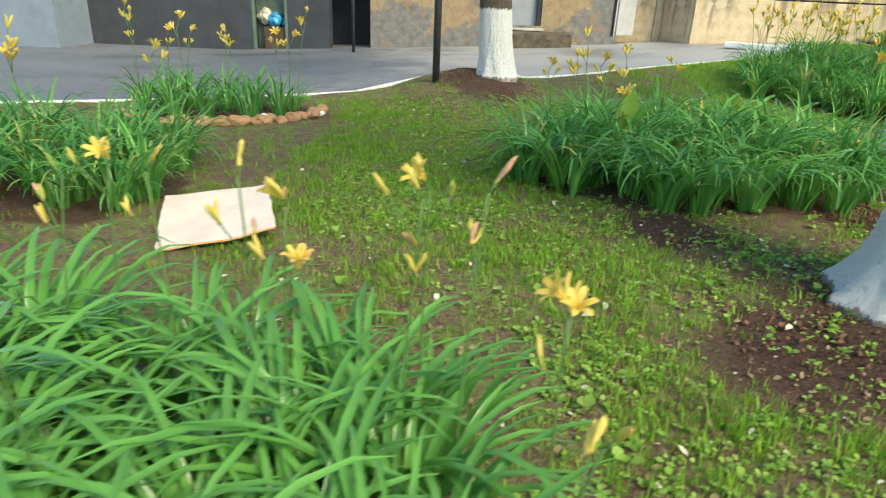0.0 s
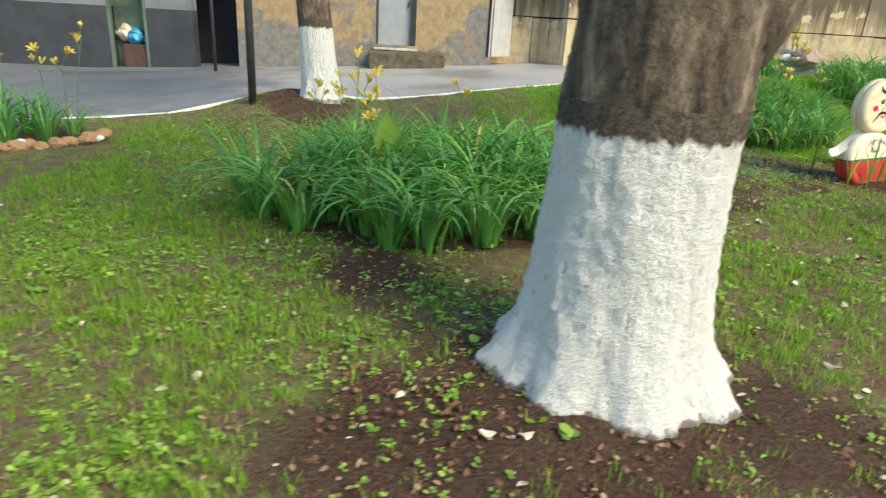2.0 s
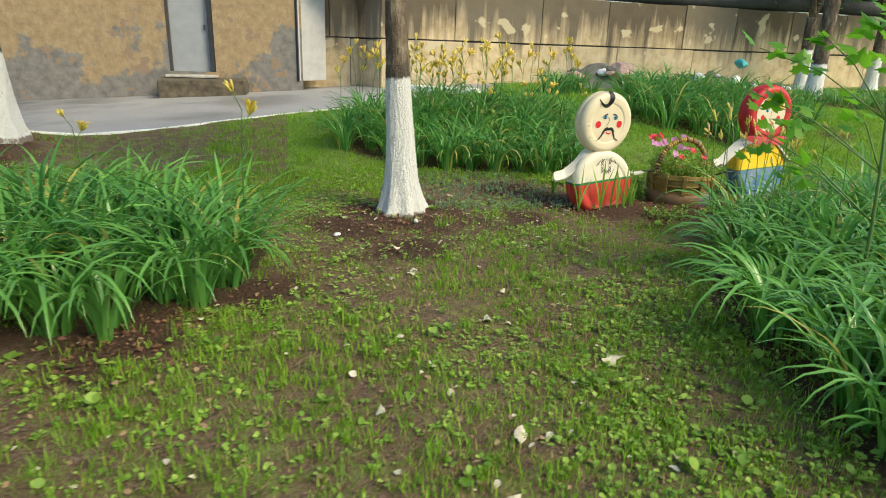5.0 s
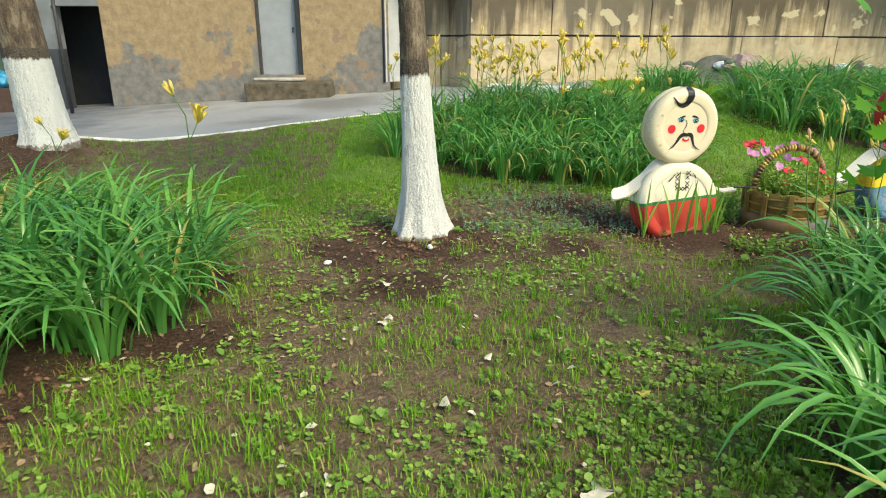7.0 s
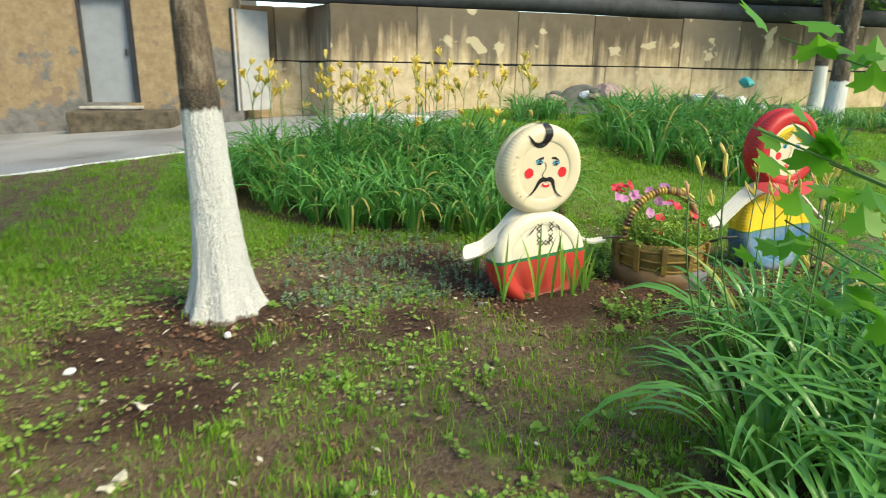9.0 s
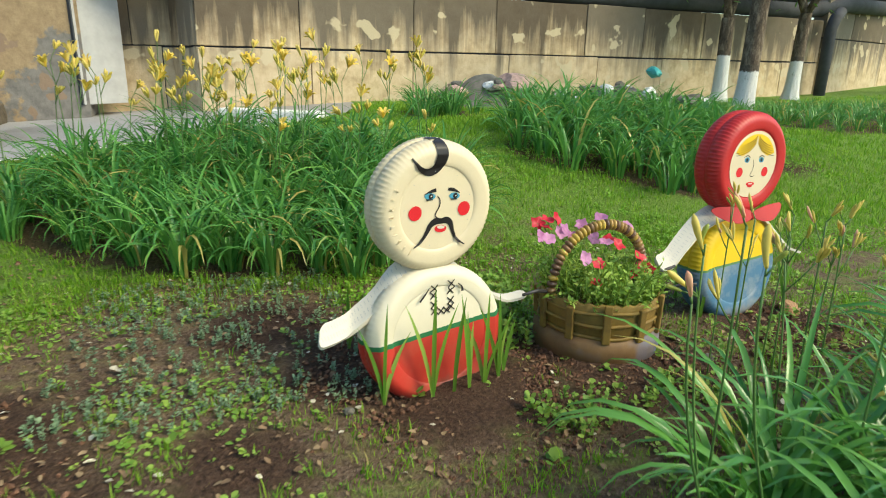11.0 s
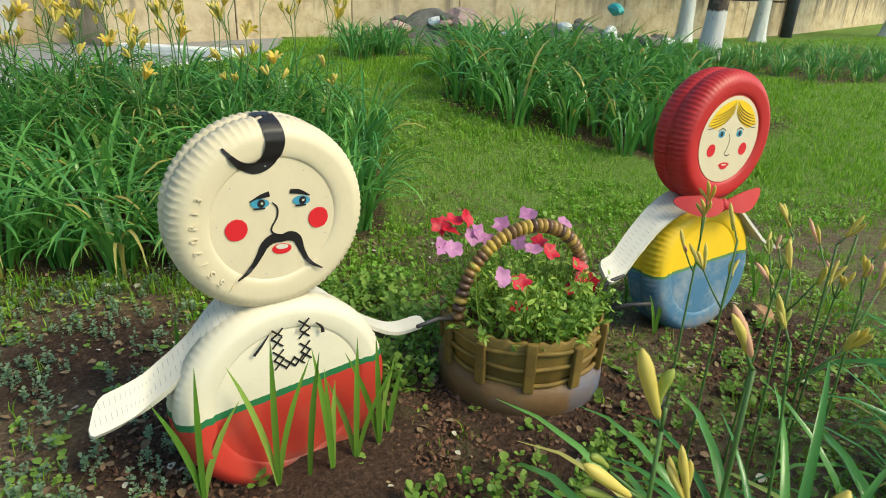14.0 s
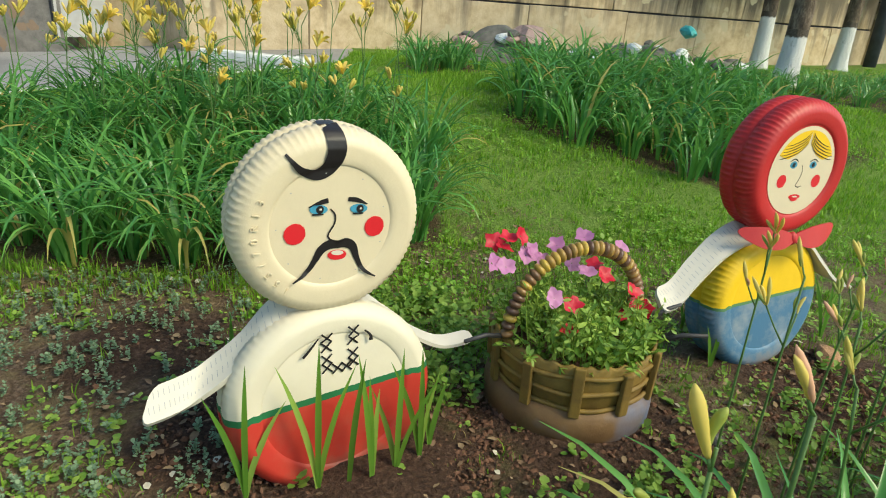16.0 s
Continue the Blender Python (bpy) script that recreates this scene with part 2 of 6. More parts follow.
MAT = {
    "ground": ground_mat(), "asphalt": asphalt_mat(), "plaster": plaster_mat(), "concrete": concrete_mat(),
    "bark": bark_mat(), "whitewash": whitewash_mat(),
    "lily": leaf_mat("daylily_blade", (0.075, 0.25, 0.055), (0.25, 0.51, 0.10), 0.22, 0.36, 0.5, tip=(0.48, 0.42, 0.12)),
    "grass": leaf_mat("grass_blade", (0.13, 0.32, 0.016), (0.40, 0.60, 0.055), 0.5, 0.4, 0.3),
    "weed": leaf_mat("weed_leaf", (0.14, 0.28, 0.04), (0.38, 0.52, 0.10), 0.5, 0.3, 0.3),
    "stalk": leaf_mat("flower_stalk", (0.08, 0.17, 0.04), (0.16, 0.27, 0.07), 0.5, 0.2),
    "petal": leaf_mat("lily_petal", (0.80, 0.55, 0.06), (0.88, 0.66, 0.18), 0.5, 0.35),
    "bud": leaf_mat("lily_bud", (0.66, 0.55, 0.10), (0.88, 0.68, 0.20), 0.5, 0.3),
    "crown": leaf_mat("tree_leaf", (0.035, 0.10, 0.018), (0.10, 0.21, 0.035), 0.45, 0.4),
    "grey_door": simple("grey_door_paint", (0.27, 0.28, 0.30), 0.55, 0.12, 3.0, 0.1),
    "sheet": simple("pale_sheet", (0.38, 0.375, 0.375), 0.6, 0.12, 4.0, 0.1),
    # near-black that stands in for shade in recess, open joints and door jamb
    "dark": simple("shade_black", (0.02, 0.022, 0.028), 0.8, 0.3, 4.0, 0.1),
    "slate": simple("dark_grey_paint", (0.036, 0.038, 0.045), 0.7, 0.3, 2.0, 0.2),
    "stonegrey": simple("grey_stone", (0.14, 0.128, 0.108), 0.9, 0.35, 6.0, 0.6),
    "brickbits": simple("ochre_stone", (0.36, 0.20, 0.10), 0.9, 0.4, 9.0, 0.6),
    "iron": simple("dark_iron", (0.055, 0.052, 0.055), 0.6, 0.3, 10.0, 0.3, 0.4),
    "lime": simple("white_lime_kerb", (0.70, 0.69, 0.66), 0.85, 0.2, 5.0, 0.4),
    "board": simple("pale_board", (0.62, 0.52, 0.44), 0.75, 0.12, 5.0, 0.15),
    "boardedge": simple("board_edge", (0.62, 0.30, 0.13), 0.8, 0.2, 12.0, 0.2),
    "clod": simple("soil_clod", (0.15, 0.080, 0.052), 0.95, 0.5, 30.0, 0.8, 0, 0.15),
    "litter": simple("pale_dead_leaf", (0.52, 0.47, 0.36), 0.8, 0.35, 14.0, 0.2),
    "cream": paint_mat("cream_paint", (0.68, 0.575, 0.40)),
    "white": paint_mat("white_paint", (0.66, 0.61, 0.52)),
    "red": paint_mat("red_paint", (0.46, 0.020, 0.022)),
    "green": paint_mat("green_paint", (0.025, 0.15, 0.055)),
    "yellow": paint_mat("yellow_paint", (0.82, 0.52, 0.015)),
    "blue": paint_mat("blue_paint", (0.055, 0.16, 0.30)),
    "black": paint_mat("black_paint", (0.014, 0.011, 0.012)),
    "cheek": paint_mat("cheek_paint", (0.62, 0.016, 0.026)),
    "eye_blue": paint_mat("eye_paint", (0.07, 0.30, 0.45)),
    "greyplaster": simple("grey_plaster", (0.17, 0.175, 0.185), 0.9, 0.2, 2.5, 0.3),
    # plaster of the projecting wall, darkened and blued to carry its shade
    "pale": simple("shaded_blue_plaster", (0.18, 0.21, 0.25), 0.9, 0.15, 2.5, 0.3),
    "rust": simple("rusty_brown", (0.075, 0.040, 0.028), 0.8, 0.3, 8.0, 0.3),
    "bluebag": simple("blue_plastic", (0.05, 0.28, 0.48), 0.4, 0.3, 6.0, 0.2),
    "frame_green": simple("dull_green_paint", (0.10, 0.14, 0.10), 0.7, 0.3, 5.0, 0.2),
    "lagging": simple("dark_pipe_lagging", (0.04, 0.042, 0.05), 0.8, 0.4, 3.0, 0.5),
    "petunia_red": leaf_mat("petunia_red", (0.55, 0.006, 0.03), (0.72, 0.012, 0.05), 0.5, 0.25),
    "petunia_pink": leaf_mat("petunia_pink", (0.52, 0.16, 0.44), (0.74, 0.36, 0.58), 0.5, 0.3),
    "petunia_leaf": leaf_mat("petunia_leaf", (0.14, 0.28, 0.03), (0.44, 0.58, 0.10), 0.5, 0.3),
    "maple": leaf_mat("maple_leaf", (0.13, 0.36, 0.02), (0.28, 0.58, 0.05), 0.4, 0.55),
    "tealbag": simple("teal_plastic", (0.06, 0.36, 0.36), 0.4, 0.2, 6.0, 0.2),
    "pinkstone": simple("pinkish_concrete", (0.46, 0.30, 0.25), 0.9, 0.3, 5.0, 0.5),
    "greyblue": paint_mat("silver_blue_paint", (0.36, 0.40, 0.43)),
}


def basket_mat(name, lo, hi, stain):
    k = Nodes(name, 0.6, 0, 0.35)
    f = k.noise(5, 6, 0.65)
    g = k.noise(34, 5, 0.7)
    c = k.ramp(f, [(0.3, lo), (0.7, hi)])
    c = k.mix(k.ramp(k.noise(2.6, 3), [(0.50, (0, 0, 0)), (0.66, (0.75,) * 3)]), c, stain)
    c = k.mix(k.ramp(g, [(0.60, (0, 0, 0)), (0.75, (0.5,) * 3)]), c, (0.10, 0.065, 0.04))
    k.color(c)
    k.bump(k.math('ADD', f, g), 0.3, 0.006)
    return k.m


MAT["basket"] = basket_mat("ochre_brown_paint", (0.13, 0.08, 0.025), (0.34, 0.22, 0.045), (0.15, 0.095, 0.06))
MAT["basket_base"] = basket_mat("stained_tyre_paint", (0.14, 0.075, 0.035), (0.25, 0.15, 0.065), (0.09, 0.16, 0.30))
def bead_mat():
    k = Nodes("brown_bead_paint", 0.35, 0, 0.5)
    c = k.ramp(k.random(), [(0.0, (0.09, 0.045, 0.03)), (0.4, (0.22, 0.115, 0.045)), (0.7, (0.40, 0.25, 0.05)), (1.0, (0.55, 0.38, 0.06))])
    c = k.mix(k.ramp(k.noise(40, 5), [(0.5, (0, 0, 0)), (0.72, (0.7,) * 3)]), c, (0.06, 0.035, 0.025))
    k.color(c)
    return k.m


MAT["bead"] = bead_mat()
MAT["clover"] = leaf_mat("clover_leaf", (0.20, 0.42, 0.04), (0.42, 0.64, 0.10), 0.5, 0.35, 0.3)
MAT["browned"] = simple("brown_dead_leaf", (0.20, 0.125, 0.07), 0.85, 0.4, 18.0, 0.2)
MAT["stepstone"] = simple("weathered_step_stone", (0.095, 0.075, 0.05), 0.95, 0.5, 7.0, 0.9)
MAT["slab"] = simple("worn_pale_slab", (0.40, 0.37, 0.33), 0.9, 0.3, 6.0, 0.4)
MAT["greyweed"] = leaf_mat("grey_green_weed", (0.15, 0.24, 0.13), (0.30, 0.40, 0.24), 0.7, 0.25, 0.2)
MAT["drygrass"] = leaf_mat("dry_grass_blade", (0.20, 0.17, 0.05), (0.46, 0.38, 0.15), 0.6, 0.3, 0.2)
MAT["straw"] = simple("dry_straw", (0.26, 0.18, 0.10), 0.85, 0.4, 20.0, 0.2)

# ---- mesh helpers ----
def sstep(a, b, v):
    u = np.clip((np.asarray(v, float) - a) / (b - a), 0, 1)
    return u * u * (3 - 2 * u)


def mesh_ob(name, verts, faces, mats, parent=None, smooth=True, mat_index=None):
    me = bpy.data.meshes.new(name)
    me.from_pydata([tuple(map(float, v)) for v in verts], [], [tuple(map(int, f)) for f in faces])
    for m in (mats if isinstance(mats, (list, tuple)) else [mats]):
        me.materials.append(m)
    if mat_index is not None:
        me.polygons.foreach_set("material_index", np.asarray(mat_index, dtype=np.int32))
    if smooth:
        me.polygons.foreach_set("use_smooth", np.ones(len(me.polygons), dtype=bool))
    me.update()
    ob = new(name, me)
    if parent:
        ob.parent = parent
    return ob


def part(name, bm, material, parent=None, label="", smooth=False):
    me = bpy.data.meshes.new(name)
    bm.to_mesh(me)
    bm.free()
    for m in (material if isinstance(material, (list, tuple)) else [material]):
        me.materials.append(m)
    if smooth:
        me.polygons.foreach_set("use_smooth", np.ones(len(me.polygons), dtype=bool))
    ob = new(name, me)
    if parent:
        ob.parent = parent
    return tagged(ob, label)


def box_bm(x0, x1, y0, y1, z0, z1, bevel=0.0, rough=0.0, cuts=0):
    bm = bmesh.new()
    bmesh.ops.create_cube(bm, size=1)
    for v in bm.verts:
        v.co = Vector((x0 + (v.co.x + .5) * (x1 - x0), y0 + (v.co.y + .5) * (y1 - y0), z0 + (v.co.z + .5) * (z1 - z0)))
    if cuts:
        bmesh.ops.subdivide_edges(bm, edges=bm.edges[:], cuts=cuts, use_grid_fill=True)
    if bevel:
        es = [e for e in bm.edges if len(e.link_faces) == 2 and e.calc_face_angle(0) > 0.5]
        bmesh.ops.bevel(bm, geom=es, offset=bevel, segments=2, affect='EDGES', profile=0.6)
    if rough:
        for v in bm.verts:
            v.co += noise.noise_vector(v.co * 6.0) * rough
    return bm


def empty(name, m=None):
    e = new(name)
    if m:
        e.matrix_world = m
    return e


class Soup:
    """Gathers vertices and faces of many small pieces for one mesh."""
    def __init__(self):
        self.v, self.f, self.m, self.n = [], [], [], 0

    def add(self, verts, faces, mat=0):
        verts = np.asarray(verts, float)
        self.v.append(verts)
        self.f += [tuple(i + self.n for i in f) for f in faces]
        self.m += [mat] * len(faces)
        self.n += len(verts)

    def ob(self, name, mats, parent=None, smooth=True):
        return mesh_ob(name, np.concatenate(self.v), self.f, mats, parent, smooth, self.m)


def tube(path, radii, sides=8, cap=True):
    """A tube along points with a radius at each."""
    P = [Vector(p) for p in path]
    vs, fs = [], []
    side = None
    for i, p in enumerate(P):
        d = (P[min(i + 1, len(P) - 1)] - P[max(i - 1, 0)]).normalized()
        if side is None:
            side = d.orthogonal().normalized()
        side = (side - d * side.dot(d)).normalized()
        up = d.cross(side)
        for k in range(sides):
            a = 2 * math.pi * k / sides
            vs.append(p + (side * math.cos(a) + up * math.sin(a)) * radii[i])
    for i in range(len(P) - 1):
        for k in range(sides):
            a, b = i * sides + k, i * sides + (k + 1) % sides
            fs.append((a, b, b + sides, a + sides))
    if cap:
        fs.append(tuple(range(sides))[::-1])
        fs.append(tuple(range((len(P) - 1) * sides, len(P) * sides)))
    return vs, fs


# ---- the lie of the land ----
TREES = [(2.71, 3.12), (5.15, 7.32), (0.63, 10.05)]
SOILS = [(2.45, 2.75, 1.15), (1.75, 2.55, 0.8), (3.3, 2.6, 0.7), (5.12, 7.15, 0.85), (4.65, 6.75, 0.42), (5.05, 6.2, 0.5), (0.5, 9.9, 0.9), (7.35, 7.15, 0.62), (8.3, 7.15, 0.75), (9.4, 7.4, 0.6), (6.9, 7.75, 0.45),
         (6.5, 8.3, 0.5), (12.9, 8.3, 0.5), (3.2, 4.9, 0.5), (1.6, 4.3, 0.5), (6.3, 7.0, 0.35), (13.1, 10.5, 0.45), (3.9, 5.4, 0.4), (6.75, 7.55, 0.4), (4.45, 6.95, 0.35)]
KERB = [(-30, -1.0), (-8, 7.0), (-4.6, 8.4), (-1.96, 9.7), (1.72, 11.35), (4.87, 12.95), (6.9, 14.1), (8.6, 15.6), (9.2, 17.9)]
KX, KY = [p[0] for p in KERB], [p[1] for p in KERB]


def kerb_y(x):
    return np.interp(x, KX, KY)


def land(x, y):
    x, y = np.asarray(x, float), np.asarray(y, float)
    g = sstep(8.6, 12.5, y) * (0.17 + 0.055 * np.clip(x, -6, 9)) + 0.033 * np.clip(x - 20, 0, 60)
    g = g + 0.34 * np.exp(-((x - 0.2) ** 2 + (y - 10.1) ** 2) / 1.1)
    for tx, ty in TREES[:2]:
        g = g + 0.03 * np.exp(-((x - tx) ** 2 + (y - ty) ** 2) / 0.35)
    g = g + 0.05 * np.exp(-((x - 8.4) ** 2 + (y - 7.4) ** 2) / 0.6) * 0.6
    return g


def wobble(x, y):
    """Uneven outlines for the dug patches."""
    return 1 + 0.16 * np.sin(3.1 * x + 1.7 * y) + 0.12 * np.sin(5.3 * y - 2.2 * x + 1.0) + 0.12 * np.sin(9.7 * x + 7.1 * y) + 0.08 * np.sin(17.0 * y - 13.0 * x)


def paved(x, y):
    """1 on the asphalt, 0 on the lawn."""
    return ((y > kerb_y(x)) & (x < 9.15)).astype(float)


def beds_mask(x, y, grow=0.0):
    m = np.zeros(np.shape(x))
    for poly in BEDS.values():
        m = np.maximum(m, inside(poly, x, y))
    return m


def inside(poly, x, y):
    x, y = np.asarray(x, float), np.asarray(y, float)
    r = np.zeros(x.shape, bool)
    n = len(poly)
    for i in range(n):
        (x0, y0), (x1, y1) = poly[i], poly[(i + 1) % n]
        c = ((y0 > y) != (y1 > y)) & (x < (x1 - x0) * (y - y0) / (y1 - y0 + 1e-12) + x0)
        r ^= c
    return r.astype(float)


BEDS = {
    "a": [(-2.6, 0.55), (-0.2, 0.6), (0.12, 1.1), (0.05, 1.6), (-0.6, 2.0), (-1.5, 2.15), (-2.6, 2.2)],
    "b": [(-4.8, 3.8), (-2.4, 3.9), (-2.1, 4.7), (-2.5, 5.7), (-4.8, 5.9)],
    "c": [(-4.0, 7.5), (-3.1, 7.2), (-2.1, 7.7), (-1.9, 8.4), (-2.7, 8.9), (-4.0, 8.5)],
    "d": [(0.55, 5.4), (1.4, 4.65), (2.9, 4.75), (3.7, 5.2), (3.95, 6.4), (2.6, 7.4), (1.0, 7.0)],
    "e": [(6.35, 3.0), (6.6, 4.1), (6.85, 4.8), (7.2, 5.3), (7.7, 5.85), (8.2, 6.3), (9.8, 6.45), (10.2, 4.5), (9.0, 2.4), (7.0, 2.3)],
    "f": [(4.75, 10.2), (5.3, 9.65), (6.1, 9.2), (7.2, 8.95), (8.25, 9.25), (8.7, 10.8), (6.6, 12.2), (5.0, 11.6)],
    "g": [(9.5, 11.3), (11.2, 9.8), (13.0, 10.9), (12.6, 13.0), (10.6, 13.4)],
    "h": [(13.6, 13.0), (15.2, 11.6), (19.5, 11.6), (20.5, 14.6), (15.6, 15.0)],
    "i": [(9.3, 13.8), (10.8, 14.4), (10.6, 15.6), (9.4, 15.4)],
}


def axis(fine0, fine1, step, far):
    a = list(np.arange(fine0, fine1 + 1e-6, step))
    lo, hi, d = [fine0], [fine1], step
    while hi[-1] < far:
        d *= 1.35
        hi.append(hi[-1] + d)
        lo.append(lo[-1] - d)
    return np.array(lo[:0:-1] + a + hi[1:])


def build_ground():
    xs, ys = axis(-4.0, 12.0, 0.07, 400), axis(0.0, 14.0, 0.07, 400)
    X, Y = np.meshgrid(xs, ys)
    Z = land(X, Y)
    soil = np.zeros(X.shape)
    for sx, sy, r in SOILS:
        soil = np.maximum(soil, 1 - sstep(0.45 * r, 1.05 * r, np.hypot(X - sx, Y - sy) * wobble(X, Y)))
    bed = beds_mask(X, Y)
    soil = np.maximum(soil, bed * 0.9)
    rel = np.array([[noise.noise(Vector((a * 1.7, b * 1.7, 0))) * 0.02 + noise.noise(Vector((a * 9, b * 9, 3))) * 0.009 for a in xs] for b in ys])
    Z = Z + rel * (1 + 1.2 * soil)
    Z = Z - 0.07 * paved(X, Y)
    green = 0.53 + 0.70 * sstep(8.2, 9.8, Y) * (X > 4) - 0.6 * np.exp(-((X - 6.3) ** 2 + (Y - 8.4) ** 2) / 1.2) - 0.3 * np.exp(-((X - 8.0) ** 2 / 2.5 + (Y - 9.3) ** 2 / 0.9))
    green = green - 0.25 * np.exp(-((X - 5.2) ** 2 + (Y - 5.2) ** 2) / 3.0) + 0.25 * np.exp(-((X - 6.6) ** 2 + (Y - 4.0) ** 2) / 0.8)
    ny, nx = X.shape
    vs = np.stack([X.ravel(), Y.ravel(), Z.ravel()], 1)
    ii = np.arange(ny * nx).reshape(ny, nx)
    fs = np.stack([ii[:-1, :-1].ravel(), ii[:-1, 1:].ravel(), ii[1:, 1:].ravel(), ii[1:, :-1].ravel()], 1)
    ob = mesh_ob("ground", vs, fs, MAT["ground"])
    for nm, arr in (("soil", soil), ("green", green)):
        at = ob.data.attributes.new(nm, 'FLOAT', 'POINT')
        at.data.foreach_set("value", arr.ravel().astype(np.float32))
    tagged(ob, "patchy lawn of short grass over brown soil", "ground", kind="structure")


build_ground()


def build_road():
    xs = np.concatenate([np.arange(-40, -8, 2.0), np.arange(-8, 9.2, 0.35), [9.2]])
    vs, fs = [], []
    rows = 10
    for x in xs:
        y0, y1 = float(kerb_y(x)), 19.3
        for j in range(rows):
            y = y0 + (y1 - y0) * (j / (rows - 1)) ** 1.3
            vs.append((x, y, float(land(x, y)) - 0.012 + 0.006 * noise.noise(Vector((x, y, 0)))))
    for i in range(len(xs) - 1):
        for j in range(rows - 1):
            a = i * rows + j
            fs.append((a, a + rows, a + rows + 1, a + 1))
    tagged(mesh_ob("road", vs, fs, MAT["asphalt"]), "grey worn asphalt lane in front of the building", "road", kind="structure")


build_road()


def build_kerb():
    root = tagged(empty("kerb"), "low white limewashed kerb along the lawn", "kerb", kind="structure")
    pts = [Vector((x, kerb_y(x), 0)) for x in np.arange(-8, 8.6, 0.02)]
    acc, start = 0.0, pts[0]
    prev = pts[0]
    for p in pts[1:]:
        acc += (p - prev).length
        prev = p
        if acc >= 1.0:
            d = (p - start).normalized()
            mid = (p + start) / 2
            bm = box_bm(-0.51, 0.51, -0.032, 0.032, -0.12, 0.012, 0.008, 0.003, 1)
            ob = part("kerb_stone", bm, MAT["lime"], root)
            rise = float(land(p.x, p.y)) - float(land(start.x, start.y))
            ob.matrix_world = pose(mid.x, mid.y, (float(land(p.x, p.y)) + float(land(start.x, start.y))) / 2 + 0.004, 0, -math.degrees(math.atan2(rise, acc)), math.degrees(math.atan2(d.y, d.x)))
            start, acc = p, 0.0


build_kerb()


# ---- the building and the concrete wall ----
def wall_box(name, x0, x1, y0, y1, z0, z1, mat, label, cat="wall", bevel=0.0):
    return tagged(part(name, box_bm(x0, x1, y0, y1, z0, z1, bevel), mat), label, cat, kind="structure")


FY = 18.0
WALL_LABEL = "ochre plaster wall with grey peeled patches"
wall_box("wall_plaster", -2.35, 1.2, FY, FY + 0.4, -0.4, 5.2, MAT["plaster"], WALL_LABEL)
wall_box("wall_plaster_right", 2.25, 4.3, FY, FY + 0.4, -0.3, 5.2, MAT["plaster"], WALL_LABEL)
wall_box("wall_over_door", 1.2, 2.25, FY, FY + 0.4, 2.85, 5.2, MAT["plaster"], "ochre plaster wall over the grey door")
wall_box("wall_under_door", 1.2, 2.25, FY, FY + 0.4, -0.3, 0.78, MAT["plaster"], "plaster wall under the grey door")
wall_box("wall_over_doorway", -3.45, -2.35, FY, FY + 0.4, 2.3, 5.2, MAT["greyplaster"], "grey plaster wall over the dark doorway")
wall_box("wall_pier", -4.6, -3.45, FY, FY + 0.4, 1.35, 5.2, MAT["greyplaster"], "pale grey plaster pier")
wall_box("wall_pier_base", -4.6, -3.45, FY - 0.02, FY + 0.4, -0.5, 1.35, MAT["slate"], "dark grey painted base of the pier")
wall_box("wall_over_alcove", -5.55, -4.6, FY, FY + 0.4, 2.2, 5.2, MAT["greyplaster"], "grey plaster wall over the alcove")
wall_box("wall_left", -10.0, -5.55, FY, FY + 0.4, 1.35, 5.2, MAT["greyplaster"], "pale grey plaster wall")
wall_box("wall_left_base", -10.0, -5.55, FY - 0.02, FY + 0.4, -0.6, 1.35, MAT["slate"], "dark grey painted base of the wall")
wall_box("wall_projection", -16.0, -10.0, FY - 1.6, FY + 0.4, -0.6, 5.2, MAT["pale"], "bluish projecting wall, colour darkened for shade")
# doorway inside: its shade is put into the wall colour
wall_box("wall_recess", -5.7, -2.0, FY + 1.5, FY + 1.7, -0.6, 3.0, MAT["dark"], "wall inside the doorway, coloured near-black for its shade")
wall_box("wall_recess_side", -4.5, -4.4, FY + 0.4, FY + 1.5, -0.6, 3.0, MAT["dark"], "side wall inside the doorway, coloured near-black for its shade")
wall_box("wall_end", 4.2, 4.3, FY + 0.4, FY + 1.2, -0.3, 5.2, MAT["plaster"], "plaster end wall of the building")
wall_box("wall_building_back", -16.0, 4.3, FY + 6, FY + 6.3, -0.6, 5.2, MAT["greyplaster"], "grey back wall of the building")
wall_box("roof", -16.2, 4.6, FY - 0.3, FY + 6.4, 5.2, 5.4, MAT["slate"], "flat dark roof of the building", "roof")


